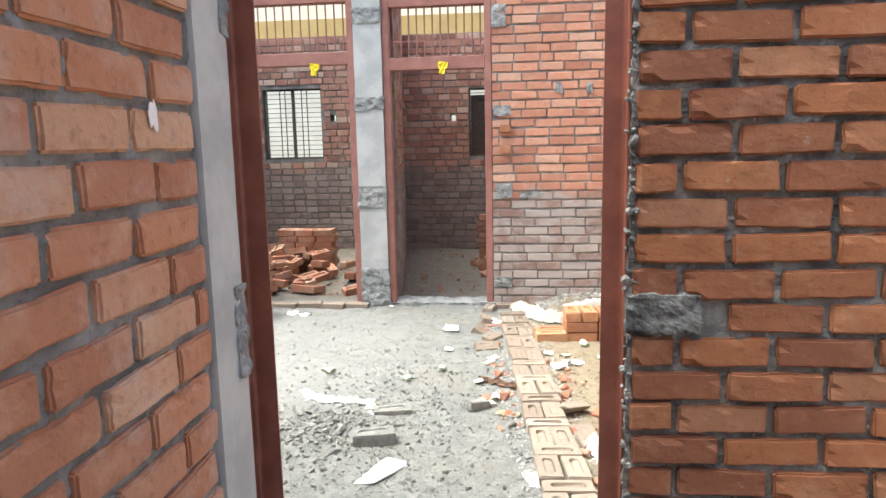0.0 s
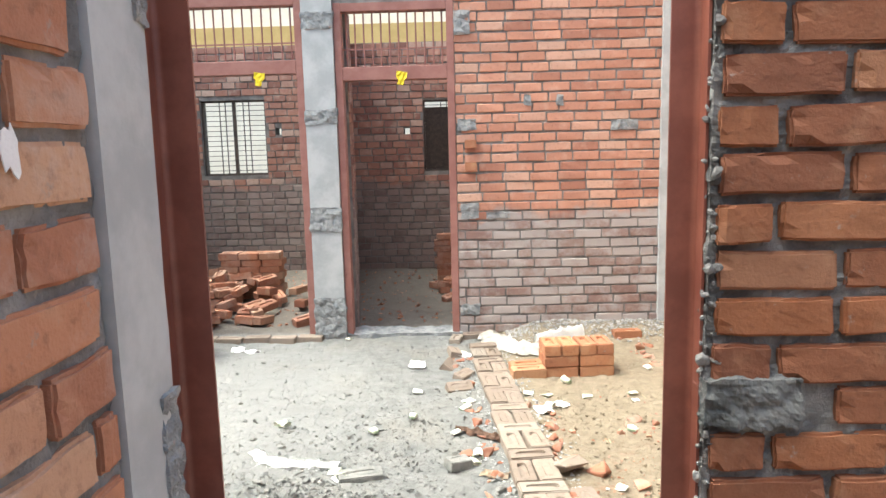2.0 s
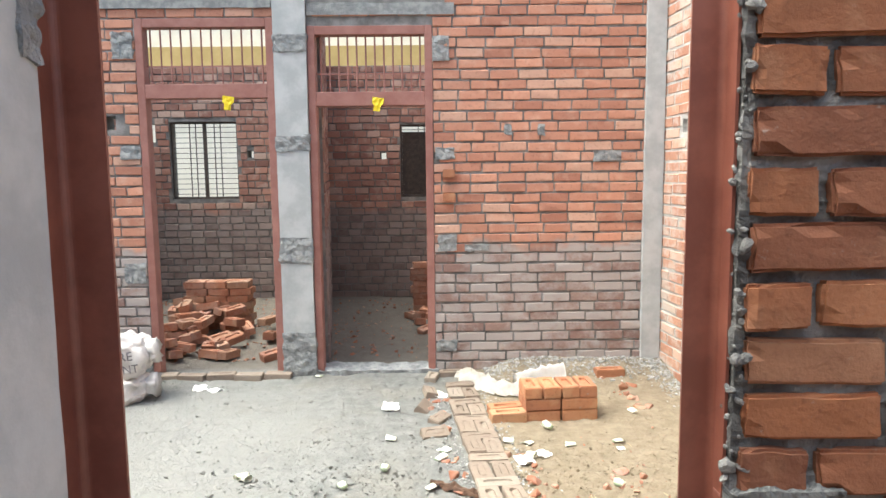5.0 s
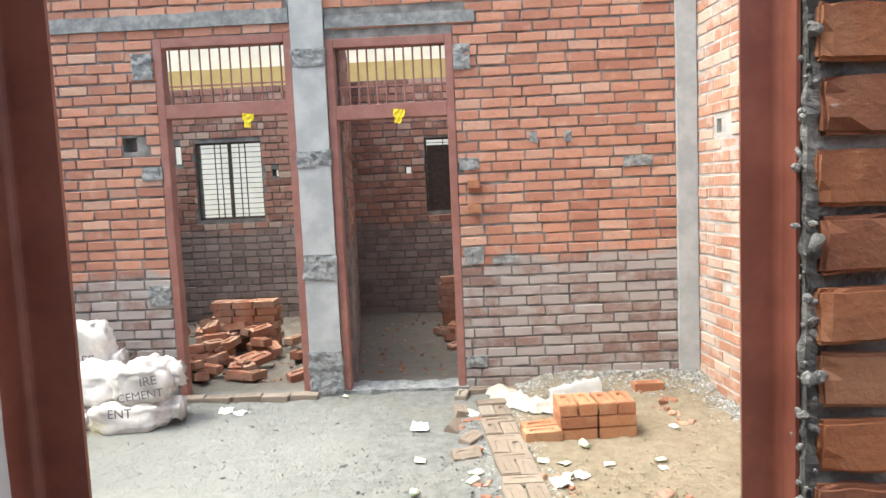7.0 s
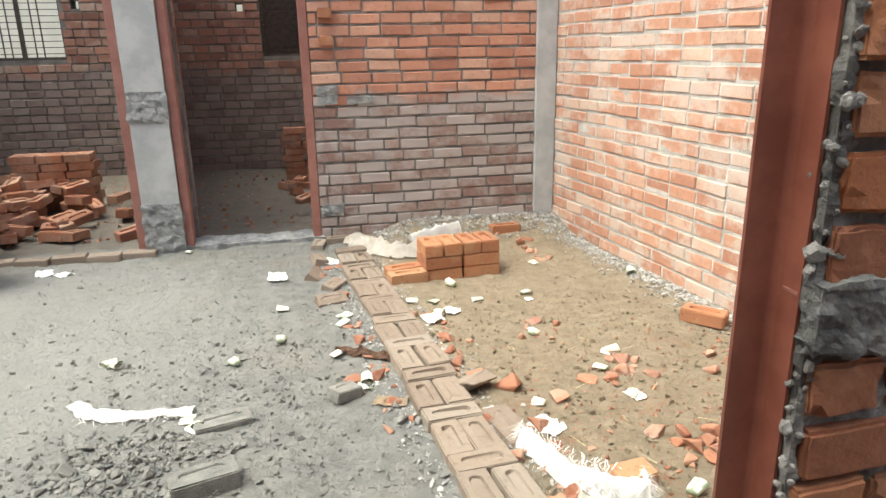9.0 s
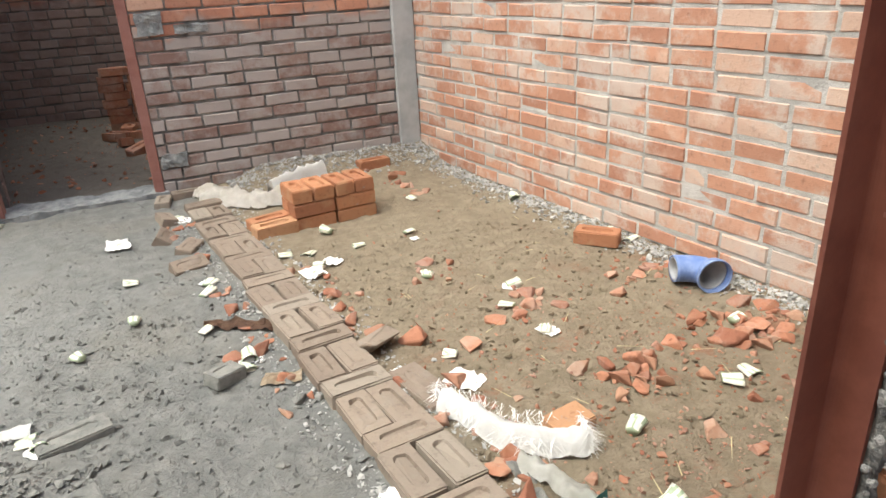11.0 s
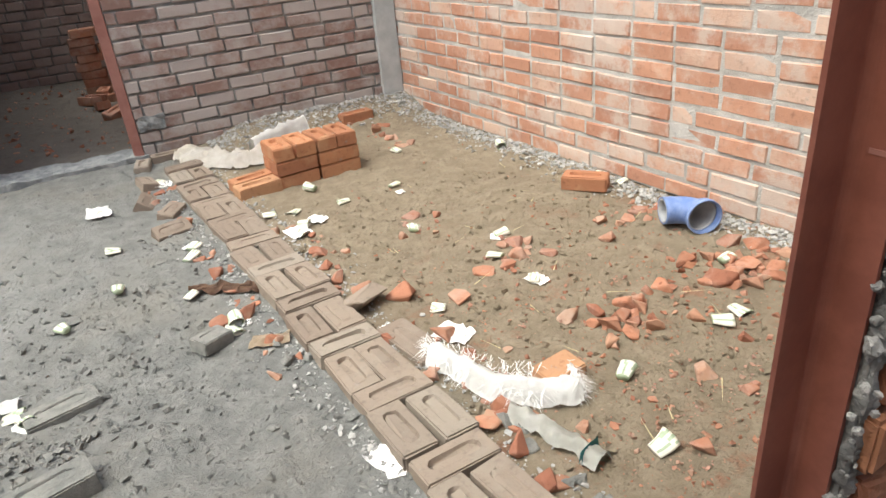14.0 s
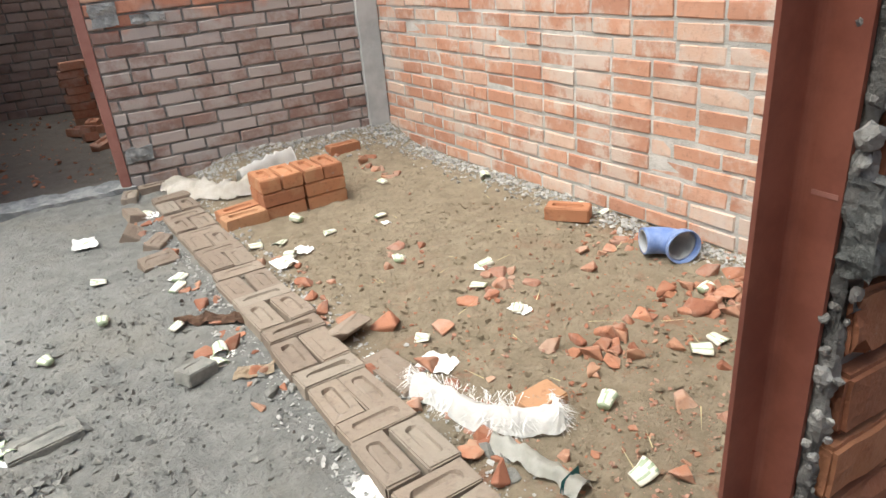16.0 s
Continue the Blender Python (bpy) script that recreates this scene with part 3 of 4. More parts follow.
# ---- loose bricks ----
def frog_brick(name, seed, material, dusty=False):
    """A pressed brick lying flat, its hollow upwards; base at z = 0."""
    rd = random.Random(seed)
    L, W, H, d = 0.222 + rd.uniform(-0.004, 0.004), 0.107, 0.072, 0.004 if dusty else 0.013
    bm = bmesh.new()
    rim = [bm.verts.new((sx * L / 2, sy * W / 2, H)) for sx, sy in ((-1, -1), (1, -1), (1, 1), (-1, 1))]
    base = [bm.verts.new((v.co.x, v.co.y, 0)) for v in rim]
    slot, floor_ = [], []
    for cx, a0 in ((0.055, -90), (-0.055, 90)):
        for k in range(6):
            a = radians(a0 + k * 36)
            x, y = cx + 0.024 * math.cos(a), 0.024 * math.sin(a)
            slot.append(bm.verts.new((x, y, H)))
            floor_.append(bm.verts.new((x * 0.96, y * 0.86, H - d)))
    n = len(slot)
    es = [bm.edges.new((rim[i], rim[(i + 1) % 4])) for i in range(4)] + [bm.edges.new((slot[i], slot[(i + 1) % n])) for i in range(n)]
    bmesh.ops.triangle_fill(bm, use_beauty=True, use_dissolve=False, edges=es)
    for i in range(n):
        bm.faces.new((slot[i], slot[(i + 1) % n], floor_[(i + 1) % n], floor_[i]))
    bm.faces.new(floor_)
    for i in range(4):
        bm.faces.new((rim[i], base[i], base[(i + 1) % 4], rim[(i + 1) % 4]))
    bm.faces.new(list(reversed(base)))
    bmesh.ops.recalc_face_normals(bm, faces=bm.faces)
    edges = [e for e in bm.edges if all(v in rim or v in base for v in e.verts) and len(e.link_faces) == 2 and e.calc_face_angle(0) > 1]
    bmesh.ops.bevel(bm, geom=edges, offset=0.005, segments=2, affect="EDGES")
    for v in bm.verts:
        v.co += Vector((rd.uniform(-1, 1), rd.uniform(-1, 1), rd.uniform(-1, 1))) * 0.0018
    for v in floor_:
        if v.is_valid:
            v.co.z += rd.uniform(-0.004, 0.006)
    return mesh_of(name, bm, material)


FROGS = [frog_brick("brick", 100 + i, BRICK_DUSTY) for i in range(5)]
FLATS = [frog_brick("brick", 120 + i, BRICK_DUSTY, True) for i in range(4)]
GREYS = [frog_brick("brick", 180 + i, LUMP, True) for i in range(2)]
LOOSE = [frog_brick("brick", 140 + i, BRICK_LOOSE) for i in range(5)]


def put(name, me, m, label, category, group=""):
    ob = new(name, me)
    ob.matrix_basis = m
    return tagged(ob, label, category, group)


def edge_x(y):
    return 0.362 - 0.08 * (y - 2.72)


def strip():
    """The low edging of bricks across the court: two lengthwise, then one across."""
    rd = random.Random(8)
    y = 1.937
    while y < 5.62:
        x = edge_x(y)
        flat = y > 3.75
        lab = "dusty brown brick laid flat, hollow upwards, in the edging"
        for dx, dy, turn in ((-0.058, 0.114, 90), (0.058, 0.114, 90), (0, 0.281, 0)):
            xx, yy = x + dx - 0.08 * dy, y + dy
            pool = (FLATS if rd.random() < (0.8 if flat else 0.12) else FROGS)
            z = ground_z(xx, yy) - (0.042 if flat else 0.026) + rd.uniform(-0.004, 0.004)
            put("brick", pool[rd.randrange(4)], pose(xx + rd.uniform(-0.006, 0.006), yy, z, rd.uniform(-1.5, 1.5), rd.uniform(-1.5, 1.5), turn + 6.2 + rd.uniform(-2.5, 2.5)), lab, "brick", "brick edging")
        y += 0.335


strip()


def stack():
    rd = random.Random(4)
    m0 = pose(0.79, 4.90, -0.022, 0, 0, 4) @ Matrix.Diagonal((1.07, 1.07, 1.07, 1))
    lab = "clean orange brick in a small neat pile"
    for layer in range(3):
        z = layer * 0.075 + 0.002
        for row in range(2):
            if layer < 2:
                for c in range(2):
                    put("brick", LOOSE[rd.randrange(5)], m0 @ pose(-0.118 + c * 0.236, 0.055 + row * 0.113, z, 0, 0, rd.uniform(-1.5, 1.5)), lab, "brick", "brick pile")
        if layer == 2:
            for c in range(4):
                put("brick", LOOSE[rd.randrange(5)], m0 @ pose(-0.176 + c * 0.117, 0.112, z, 0, 0, 90 + rd.uniform(-2, 2)), lab, "brick", "brick pile")
    for dx, dy, a in ((-0.335, 0.03, 5), (-0.33, 0.145, 8)):
        put("brick", LOOSE[1], m0 @ pose(dx, dy, 0.004, 0, 0, a), "orange brick lying flat beside the pile", "brick", "brick pile")


stack()
put("brick", LOOSE[2], pose(1.82, 3.86, -0.006, 0, 0, -50), "single orange brick on the sand near the wall", "brick")
put("brick", LOOSE[3], pose(1.33, 5.76, ground_z(1.33, 5.76) - 0.02, 0, 0, 4), "orange brick lying by the far wall", "brick")
put("brick", LOOSE[4], pose(0.81, 2.70, 0.055, 184, 0, 8) @ Matrix.Diagonal((0.62, 0.9, 0.9, 1)), "half-buried orange brick beside the white sack", "brick")
put("brick", GREYS[0], pose(-0.57, 3.0, 0.0, 0, 0, 16), "grey cement-coated brick on the grey dust", "brick")
put("brick", GREYS[1], pose(-0.07, 3.53, -0.01, 0, 6, 30) @ Matrix.Diagonal((0.55, 0.8, 0.7, 1)), "broken grey brick on the grey dust", "brick")
put("brick", GREYS[0], pose(-0.55, 3.42, -0.045, 0, 0, 15), "flat grey brick sunk in the dust", "brick")
put("brick", FLATS[1], pose(0.515, 3.12, ground_z(0.515, 3.12) - 0.045, 3, 0, 101) @ Matrix.Diagonal((1.25, 1.1, 1, 1)), "flat dusty brick sunk beside the edging", "brick")
for x, y, a, e in ((-0.08, 5.80, 80, 0), (0.07, 5.90, 4, 0), (-0.15, 5.17, 75, 35), (-0.03, 4.94, 60, 10), (-0.06, 4.66, 15, 25), (-0.10, 5.45, 100, 15)):
    put("brick", FROGS[0] if e == 0 else FLATS[3], pose(x, y, ground_z(x, y) - 0.02, e, 0, a) @ Matrix.Diagonal((0.8, 0.85, 0.8, 1)), "dusty loose brick at the end of the edging", "brick", "edging end bricks")
# threshold bricks before the first doorway
for i in range(5):
    put("brick", FLATS[i % 4], pose(-2.26 + i * 0.232, FAR_Y - 0.06 - 0.02 * (i % 2), -0.034, 0, 0, random.Random(i).uniform(-5, 5)), "mortared brick in the doorway threshold", "brick", "threshold bricks")
bm = rough_box(B0 - 0.02, B1 + 0.02, FAR_Y - 0.03, FAR_Y + 0.2, -0.05, 0.035, 0.03, 0.02, 9, 77)
tagged(part("threshold", bm, CONCRETE_ROUGH), "low cement threshold in the doorway", "threshold", "", "structure")


def room_bricks():
    rd = random.Random(12)
    mats = [frog_brick("brick", 160 + i, BRICK_RUBBLE) for i in range(4)]
    lab = "red brick in the pile inside the back room"
    # stacked part
    for layer in range(7):
        for c in range(3):
            for row in range(2):
                if layer == 6 and rd.random() < 0.3:
                    continue
                put("brick", mats[rd.randrange(4)], pose(-2.62 + c * 0.23 + (layer % 2) * 0.03, 7.75 + row * 0.115, layer * 0.074, 0, 0, rd.uniform(-4, 4)), lab, "brick", "room brick pile")
    # tumbled part
    for i in range(60):
        x, y = min(-1.5, -2.85 + abs(rd.gauss(0, 0.55))), rd.uniform(6.45, 7.65)
        h = max(0.0, 0.34 - 0.18 * abs(x + 2.75) - 0.2 * abs(y - 7.5)) * rd.random()
        put("brick", mats[rd.randrange(4)], pose(x, y, h + 0.01, rd.uniform(-13, 13), rd.uniform(-13, 13), rd.uniform(0, 180)), "tumbled red brick on the back room floor", "brick", "tumbled bricks")
    for layer in range(8):
        for c in range(2):
            put("brick", mats[rd.randrange(4)], pose(-0.20 + c * 0.236 - 0.03 * (rd.random() > 0.5), 8.6, layer * 0.074, 0, 0, rd.uniform(-8, 8)), "red brick stacked in the second room", "brick", "second room pile")
    for i in range(14):
        put("brick", mats[rd.randrange(4)], pose(rd.uniform(-0.35, 0.2), rd.uniform(7.4, 8.4), 0.0, rd.uniform(-15, 15), rd.uniform(-15, 15), rd.uniform(0, 180)), "tumbled red brick on the back room floor", "brick", "tumbled bricks")


room_bricks()


# ---- sacks, cloths and litter ----
def crumpled(bm, amount, scale, seed):
    s = Vector((seed, seed * 2.3, -seed))
    bm.normal_update()
    for v in bm.verts:
        v.co += v.normal * amount * (noise.fractal(v.co * scale + s, 0.8, 2.0, 3))
    return bm


def sack(name, m, size, label, words, seed, group="cement sacks"):
    """A filled woven sack: a plump cushion with pinched ends, printed words on its front."""
    sk = thing(name, label, "sack", m, group)
    bm = bmesh.new()
    bmesh.ops.create_uvsphere(bm, u_segments=64, v_segments=40, radius=1.0)
    L, D, H = size
    for v in bm.verts:
        c = v.co
        p = lambda a, e: math.copysign(abs(a) ** e, a)
        x, y, z = p(c.x, 0.45), p(c.y, 0.6), p(c.z, 0.5)
        pinch = 1 - 0.28 * abs(x) ** 4
        v.co = Vector((x * L / 2 * (1 + 0.05 * noise.noise(c * 2)), y * D / 2 * pinch, z * H / 2 * pinch + H / 2))
    crumpled(bm, 0.05, 5, seed)
    crumpled(bm, 0.022, 14, seed + 3)
    crumpled(bm, 0.008, 34, seed + 5)
    part("body", bm, SACK, sk, "", None, True)
    bm = bmesh.new()
    bmesh.ops.create_cone(bm, cap_ends=True, segments=14, radius1=0.05, radius2=0.09, depth=0.10)
    bmesh.ops.subdivide_edges(bm, edges=bm.edges[:], cuts=2, use_grid_fill=True)
    crumpled(bm, 0.03, 22, seed)
    part("tied_neck", bm, SACK, sk, "bunched neck of the sack", pose(L / 2 + 0.01, 0, H * 0.55, 0, 90, 0), True)
    for text, tx, tz, h in words:
        cu = bpy.data.curves.new("print", "FONT")
        cu.body, cu.size, cu.align_x, cu.extrude = text, h, "CENTER", 0.001
        tmp = new("print", cu)
        bpy.context.view_layer.update()
        me = bpy.data.meshes.new_from_object(tmp.evaluated_get(bpy.context.evaluated_depsgraph_get()))
        bpy.data.objects.remove(tmp)
        me.materials.append(INK)
        ob = new("print", me)
        ob.parent = sk
        ob.matrix_basis = pose(tx, -D / 2 - 0.034, tz, 86, 0, 0)
        ob["label"] = "dark printed lettering"
    return sk


sack("cement_sack", pose(-2.44, 5.41, 0.0, 0, 0, 4), (0.56, 0.38, 0.20), "plump dirty white cement sack lying flat on the ground", [("ENT", -0.02, 0.13, 0.09)], 1)
sack("cement_sack", pose(-2.36, 5.46, 0.17, 0, -6, 6), (0.42, 0.38, 0.30), "slumped white cement sack lying on another sack", [("CEMENT", 0.03, 0.07, 0.082), ("IRE", 0.10, 0.16, 0.09)], 2)
sack("cement_sack", pose(-2.92, 5.42, 0.0, 0, 0, -5), (0.50, 0.40, 0.20), "grimy white cement sack on the ground", [], 3)
sack("cement_sack", pose(-2.80, 5.48, 0.17, 0, 4, 3), (0.52, 0.36, 0.26), "creased white cement sack on another sack", [], 4)
sack("cement_sack", pose(-2.94, 5.72, 0.02, 0, 0, 2) @ pose(0, 0, 0, 0, 0, 0), (0.44, 0.22, 0.72), "upright white cement sack leaning on the brick wall", [("IREE", 0.03, 0.40, 0.10), ("SI", -0.02, 0.53, 0.12)], 5)
# a sack by the near wall, with a frayed top
sack("woven_sack", pose(1.24, 1.44, 0.0, 0, 0, 8), (0.42, 0.28, 0.56), "white woven sack standing against the near brick wall", [], 9, "")
bm = bmesh.new()
rd = random.Random(6)
for i in range(240):
    x, y, z = 1.18 + rd.uniform(-0.12, 0.12), 1.44 + rd.uniform(-0.06, 0.06), 0.545
    a, l = rd.uniform(0, 6.28), rd.uniform(0.03, 0.09)
    bm.faces.new([bm.verts.new((x, y, z)), bm.verts.new((x + 0.003, y, z)), bm.verts.new((x + l * math.cos(a), y + 0.5 * l * math.sin(a), z + rd.uniform(0.01, 0.07)))])
tagged(part("fibre_tuft", bm, WOVEN), "frayed white fibres on the sack top", "fibres", "", "stuff")
bm = bmesh.new()
rd = random.Random(2)
for i in range(60):
    a, l = rd.uniform(0, 6.28), rd.uniform(0.03, 0.13)
    x, y, z = -2.62 + rd.uniform(-0.05, 0.05), 5.20 + rd.uniform(-0.03, 0.03), rd.uniform(0.02, 0.12)
    p = [bm.verts.new((x, y, z)), bm.verts.new((x + 0.004, y, z)), bm.verts.new((x + l * math.cos(a), y - abs(l * math.sin(a)) * 0.5, max(0.015, z - 0.05)))]
    bm.faces.new(p)
tagged(part("straw_tuft", bm, STRAW), "tuft of yellow straw fibres by the sacks", "straw", "", "stuff")


def ribbon_path(bm, pts, width, lift, folds, seed, across=10, along=40):
    """A creased strip of cloth along a bent line, lying on the ground."""
    pts = [Vector(p) for p in pts]
    rows = []
    for j in range(along + 1):
        f = j / along * (len(pts) - 1)
        i = min(int(f), len(pts) - 2)
        c = pts[i].lerp(pts[i + 1], f - i)
        d = (pts[i + 1] - pts[i]).normalized()
        n = Vector((-d.y, d.x))
        w = width * (0.8 + 0.35 * noise.noise(Vector((j * 0.21, seed, 0))))
        row = []
        for k in range(across + 1):
            u = k / across - 0.5
            q = c + n * u * w
            z = lift * (1 - (2 * u) ** 2) + folds * abs(noise.fractal(Vector((q.x * 16, q.y * 16, seed)), 0.8, 2.0, 3))
            row.append(bm.verts.new((q.x, q.y, ground_z(q.x, q.y) + 0.006 + max(0, z))))
        rows.append(row)
    for a, b in zip(rows, rows[1:]):
        for k in range(across):
            bm.faces.new((a[k], a[k + 1], b[k + 1], b[k]))
    return bm


def fringe(bm, pts, n, length, seed):
    rd = random.Random(seed)
    for _ in range(n):
        i = rd.randrange(len(pts) - 1)
        c = Vector(pts[i]).lerp(Vector(pts[i + 1]), rd.random())
        a, l = rd.uniform(0, 6.28), length * rd.uniform(0.5, 1.2)
        z = ground_z(c.x, c.y) + rd.uniform(0.01, 0.07)
        t = Vector((math.cos(a), math.sin(a)))
        s = Vector((-t.y, t.x)) * 0.0016
        v = [bm.verts.new((c.x + s.x, c.y + s.y, z)), bm.verts.new((c.x - s.x, c.y - s.y, z)), bm.verts.new((c.x + t.x * l, c.y + t.y * l, max(z - 0.03, ground_z(c.x, c.y) + 0.012)))]
        bm.faces.new(v)
    return bm


def solid(bm, t=0.004):
    bmesh.ops.solidify(bm, geom=bm.faces[:], thickness=t)
    return bm


roll = thing("woven_sack_roll", "bright white rolled woven sack with frayed edges", "sack")
core = [(0.535, 2.99), (0.575, 2.87), (0.61, 2.76), (0.68, 2.675), (0.75, 2.63), (0.815, 2.60)]
part("cloth", solid(ribbon_path(bmesh.new(), core, 0.11, 0.06, 0.014, 3, 14, 50)), WOVEN, roll, "", None, True)
bm = fringe(bmesh.new(), [(0.83, 2.69), (0.825, 2.62), (0.79, 2.585)], 260, 0.05, 4)
fringe(bm, [(0.56, 3.04), (0.62, 2.92), (0.67, 2.80), (0.76, 2.71)], 200, 0.035, 9)
fringe(bm, [(0.51, 3.0), (0.55, 3.06)], 90, 0.05, 5)
fringe(bm, [(0.53, 2.92), (0.57, 2.78), (0.64, 2.66), (0.74, 2.60)], 200, 0.05, 6)
part("frayed_edge", bm, WOVEN, roll, "frayed white plastic threads")["kind"] = "stuff"
film_sheet = thing("plastic_film", "dusty clear plastic film strip with a teal print", "plastic sheet")
part("sheet", solid(ribbon_path(bmesh.new(), [(0.60, 2.64), (0.645, 2.53), (0.675, 2.43), (0.69, 2.35)], 0.085, 0.03, 0.03, 8, 8, 24), 0.002), PLASTIC_CLEAR, film_sheet, "", None, True)
part("stripe", solid(ribbon_path(bmesh.new(), [(0.645, 2.385), (0.715, 2.405)], 0.014, 0.045, 0.0, 8, 2, 8), 0.003), TEAL, film_sheet, "teal printed stripe")

strip_cloth = thing("white_cloth_strip", "long white cloth strip lying on grey dust", "cloth")
part("cloth", solid(ribbon_path(bmesh.new(), [(-1.15, 3.69), (-1.07, 3.59), (-0.90, 3.55), (-0.67, 3.53)], 0.10, 0.012, 0.02, 11, 8, 36)), WOVEN, strip_cloth, "", None, True)
bm = fringe(bmesh.new(), [(-1.1, 3.55), (-0.9, 3.50), (-0.75, 3.48)], 120, 0.05, 7)
part("frayed_edge", bm, WOVEN, strip_cloth, "frayed threads")["kind"] = "stuff"
heap_cloth = thing("empty_sack", "crumpled dirty cream woven sack by the brick pile", "sack")
part("cloth", solid(ribbon_path(bmesh.new(), [(0.19, 5.86), (0.27, 5.66), (0.40, 5.46), (0.55, 5.42), (0.68, 5.50)], 0.24, 0.06, 0.045, 14, 14, 44)), SACK_CLOTH, heap_cloth, "", None, True)
part("rolled_end", solid(ribbon_path(bmesh.new(), [(0.56, 5.56), (0.76, 5.64), (0.96, 5.72)], 0.11, 0.10, 0.03, 15, 10, 26)), WOVEN, heap_cloth, "brighter rolled end", None, True)


# dry leaf and torn card on the dust beside the edging
LEAF = plain_material("dry_brown_leaf", (0.13, 0.075, 0.05), (0.22, 0.13, 0.085), 18, 0.8, bump=0.5)
CARD = plain_material("tan_torn_card", (0.42, 0.33, 0.23), (0.52, 0.43, 0.32), 14, 0.85)
tagged(part("dry_leaf", solid(ribbon_path(bmesh.new(), [(-0.07, 3.96), (0.03, 3.90), (0.13, 3.82), (0.17, 3.80)], 0.07, 0.02, 0.03, 31, 8, 20), 0.002), LEAF), "curled dry brown leaf on grey dust", "leaf")
tagged(part("card_scrap", solid(ribbon_path(bmesh.new(), [(0.05, 3.47), (0.11, 3.44), (0.18, 3.42)], 0.10, 0.004, 0.012, 33, 8, 16), 0.002), CARD), "torn tan card lying beside the brick edging", "litter")


# blue pipe bend
def pipe_bend():
    p = thing("pipe_fitting", "dusty blue plastic pipe elbow lying on its side", "pipe", pose(1.85, 3.22, 0.0, 0, 0, -8) @ Matrix.Diagonal((0.88, 0.88, 0.88, 1)))

    def tube(name, path, radii, mat, label=""):
        bm = bmesh.new()
        rings = []
        for i, (c, d) in enumerate(path):
            c, d = Vector(c), Vector(d).normalized()
            u = d.cross(Vector((0, 0, 1))).normalized()
            w = u.cross(d)
            rings.append([bm.verts.new(c + radii[i] * (math.cos(a) * u + math.sin(a) * w)) for a in np.linspace(0, 2 * math.pi, 33)[:-1]])
        for a, b in zip(rings, rings[1:]):
            for k in range(32):
                bm.faces.new((a[k], a[(k + 1) % 32], b[(k + 1) % 32], b[k]))
        bmesh.ops.recalc_face_normals(bm, faces=bm.faces)
        bmesh.ops.solidify(bm, geom=bm.faces[:], thickness=0.006)
        return part(name, bm, mat, p, label, None, True)

    z = 0.088
    d1 = Vector((-0.18, -0.98, 0))
    path, rad = [], []
    a0 = Vector((-0.09, 0.075, z))
    b0 = Vector((0.03, -0.075, z))
    mid = Vector((0.05, 0.035, z))
    for i in range(15):
        f = i / 14
        c = a0 * (1 - f) ** 2 + mid * 2 * f * (1 - f) + b0 * f * f
        d = (mid - a0) * (1 - f) + (b0 - mid) * f
        path.append((c, d))
        rad.append(0.066 if f < 0.72 else 0.066 + 0.016 * min(1, (f - 0.72) / 0.1))
    tube("body", path, rad, BLUE)
    tube("socket", [(b0 - d1 * 0.012, d1), (b0 + d1 * 0.01, d1)], [0.086, 0.086], BLUE, "thickened socket rim")
    tube("lining", path[:14], [r - 0.0075 for r in rad][:14], BLUE_INSIDE, "grey inner lining")


pipe_bend()


# paper cups, crushed on the ground
def cup_mesh(seed):
    rd = random.Random(seed)
    bm = bmesh.new()
    n, rows = 20, 6
    r0, r1, h = 0.021, 0.030, 0.062
    rings = []
    sq, bend = rd.uniform(0.25, 0.8), rd.uniform(-0.3, 0.3)
    for j in range(rows + 1):
        f = j / rows
        ring = []
        for k in range(n):
            a = 2 * math.pi * k / n
            r = (r0 + (r1 - r0) * f) * (1 + 0.16 * noise.noise(Vector((math.cos(a) * 1.6, math.sin(a) * 1.6, f * 2 + seed))))
            x, z = r * math.cos(a), r * math.sin(a) * sq
            ring.append(bm.verts.new((x + bend * 0.03 * f * f, h * (f - 0.5), z)))
        rings.append(ring)
    for a, b in zip(rings, rings[1:]):
        for k in range(n):
            bm.faces.new((a[k], a[(k + 1) % n], b[(k + 1) % n], b[k]))
    bm.faces.new(rings[0])
    bmesh.ops.recalc_face_normals(bm, faces=bm.faces)
    bmesh.ops.solidify(bm, geom=bm.faces[:], thickness=0.0015)
    low = min(v.co.z for v in bm.verts)
    for v in bm.verts:
        v.co.z -= low
    me = mesh_of("cup_wall", bm, PAPER, True)
    me.materials.append(PAPER_GREEN)
    for p in me.polygons:
        c = p.center
        if int((math.atan2(c.z - 0.01, c.x) + 3.2) * 20 / 6.283) % 3 == 0:
            p.material_index = 1
    return me


CUPS = [cup_mesh(i + 1) for i in range(7)]
rd = random.Random(77)
cups = [(-0.33, 4.56), (-0.34, 4.13), (-0.08, 3.91), (0.04, 3.63), (0.01, 3.57), (-0.54, 3.94), (-0.65, 3.42), (-0.68, 3.46), (-0.04, 5.43), (0, 4.36), (-0.02, 4.25), (0.76, 4.46), (0.51, 4.49), (0.39, 4.53), (0.46, 4.2), (0.5, 4.28), (0.91, 3.94), (1.05, 4.47), (1.3, 5), (1.81, 4.64), (1.92, 3.91), (1.98, 3.78), (1.2, 3.65), (1.07, 3.49), (1.1, 3.25), (0.69, 3.26), (1.74, 2.92), (1.53, 2.67), (1.43, 2.65), (0.98, 2.61), (0.87, 2.33), (-1.07, 4.03), (-1.1, 4.06), (-0.36, 5.12), (0.02, 4.72), (-1, 5.92), (0.66, 4.72)]
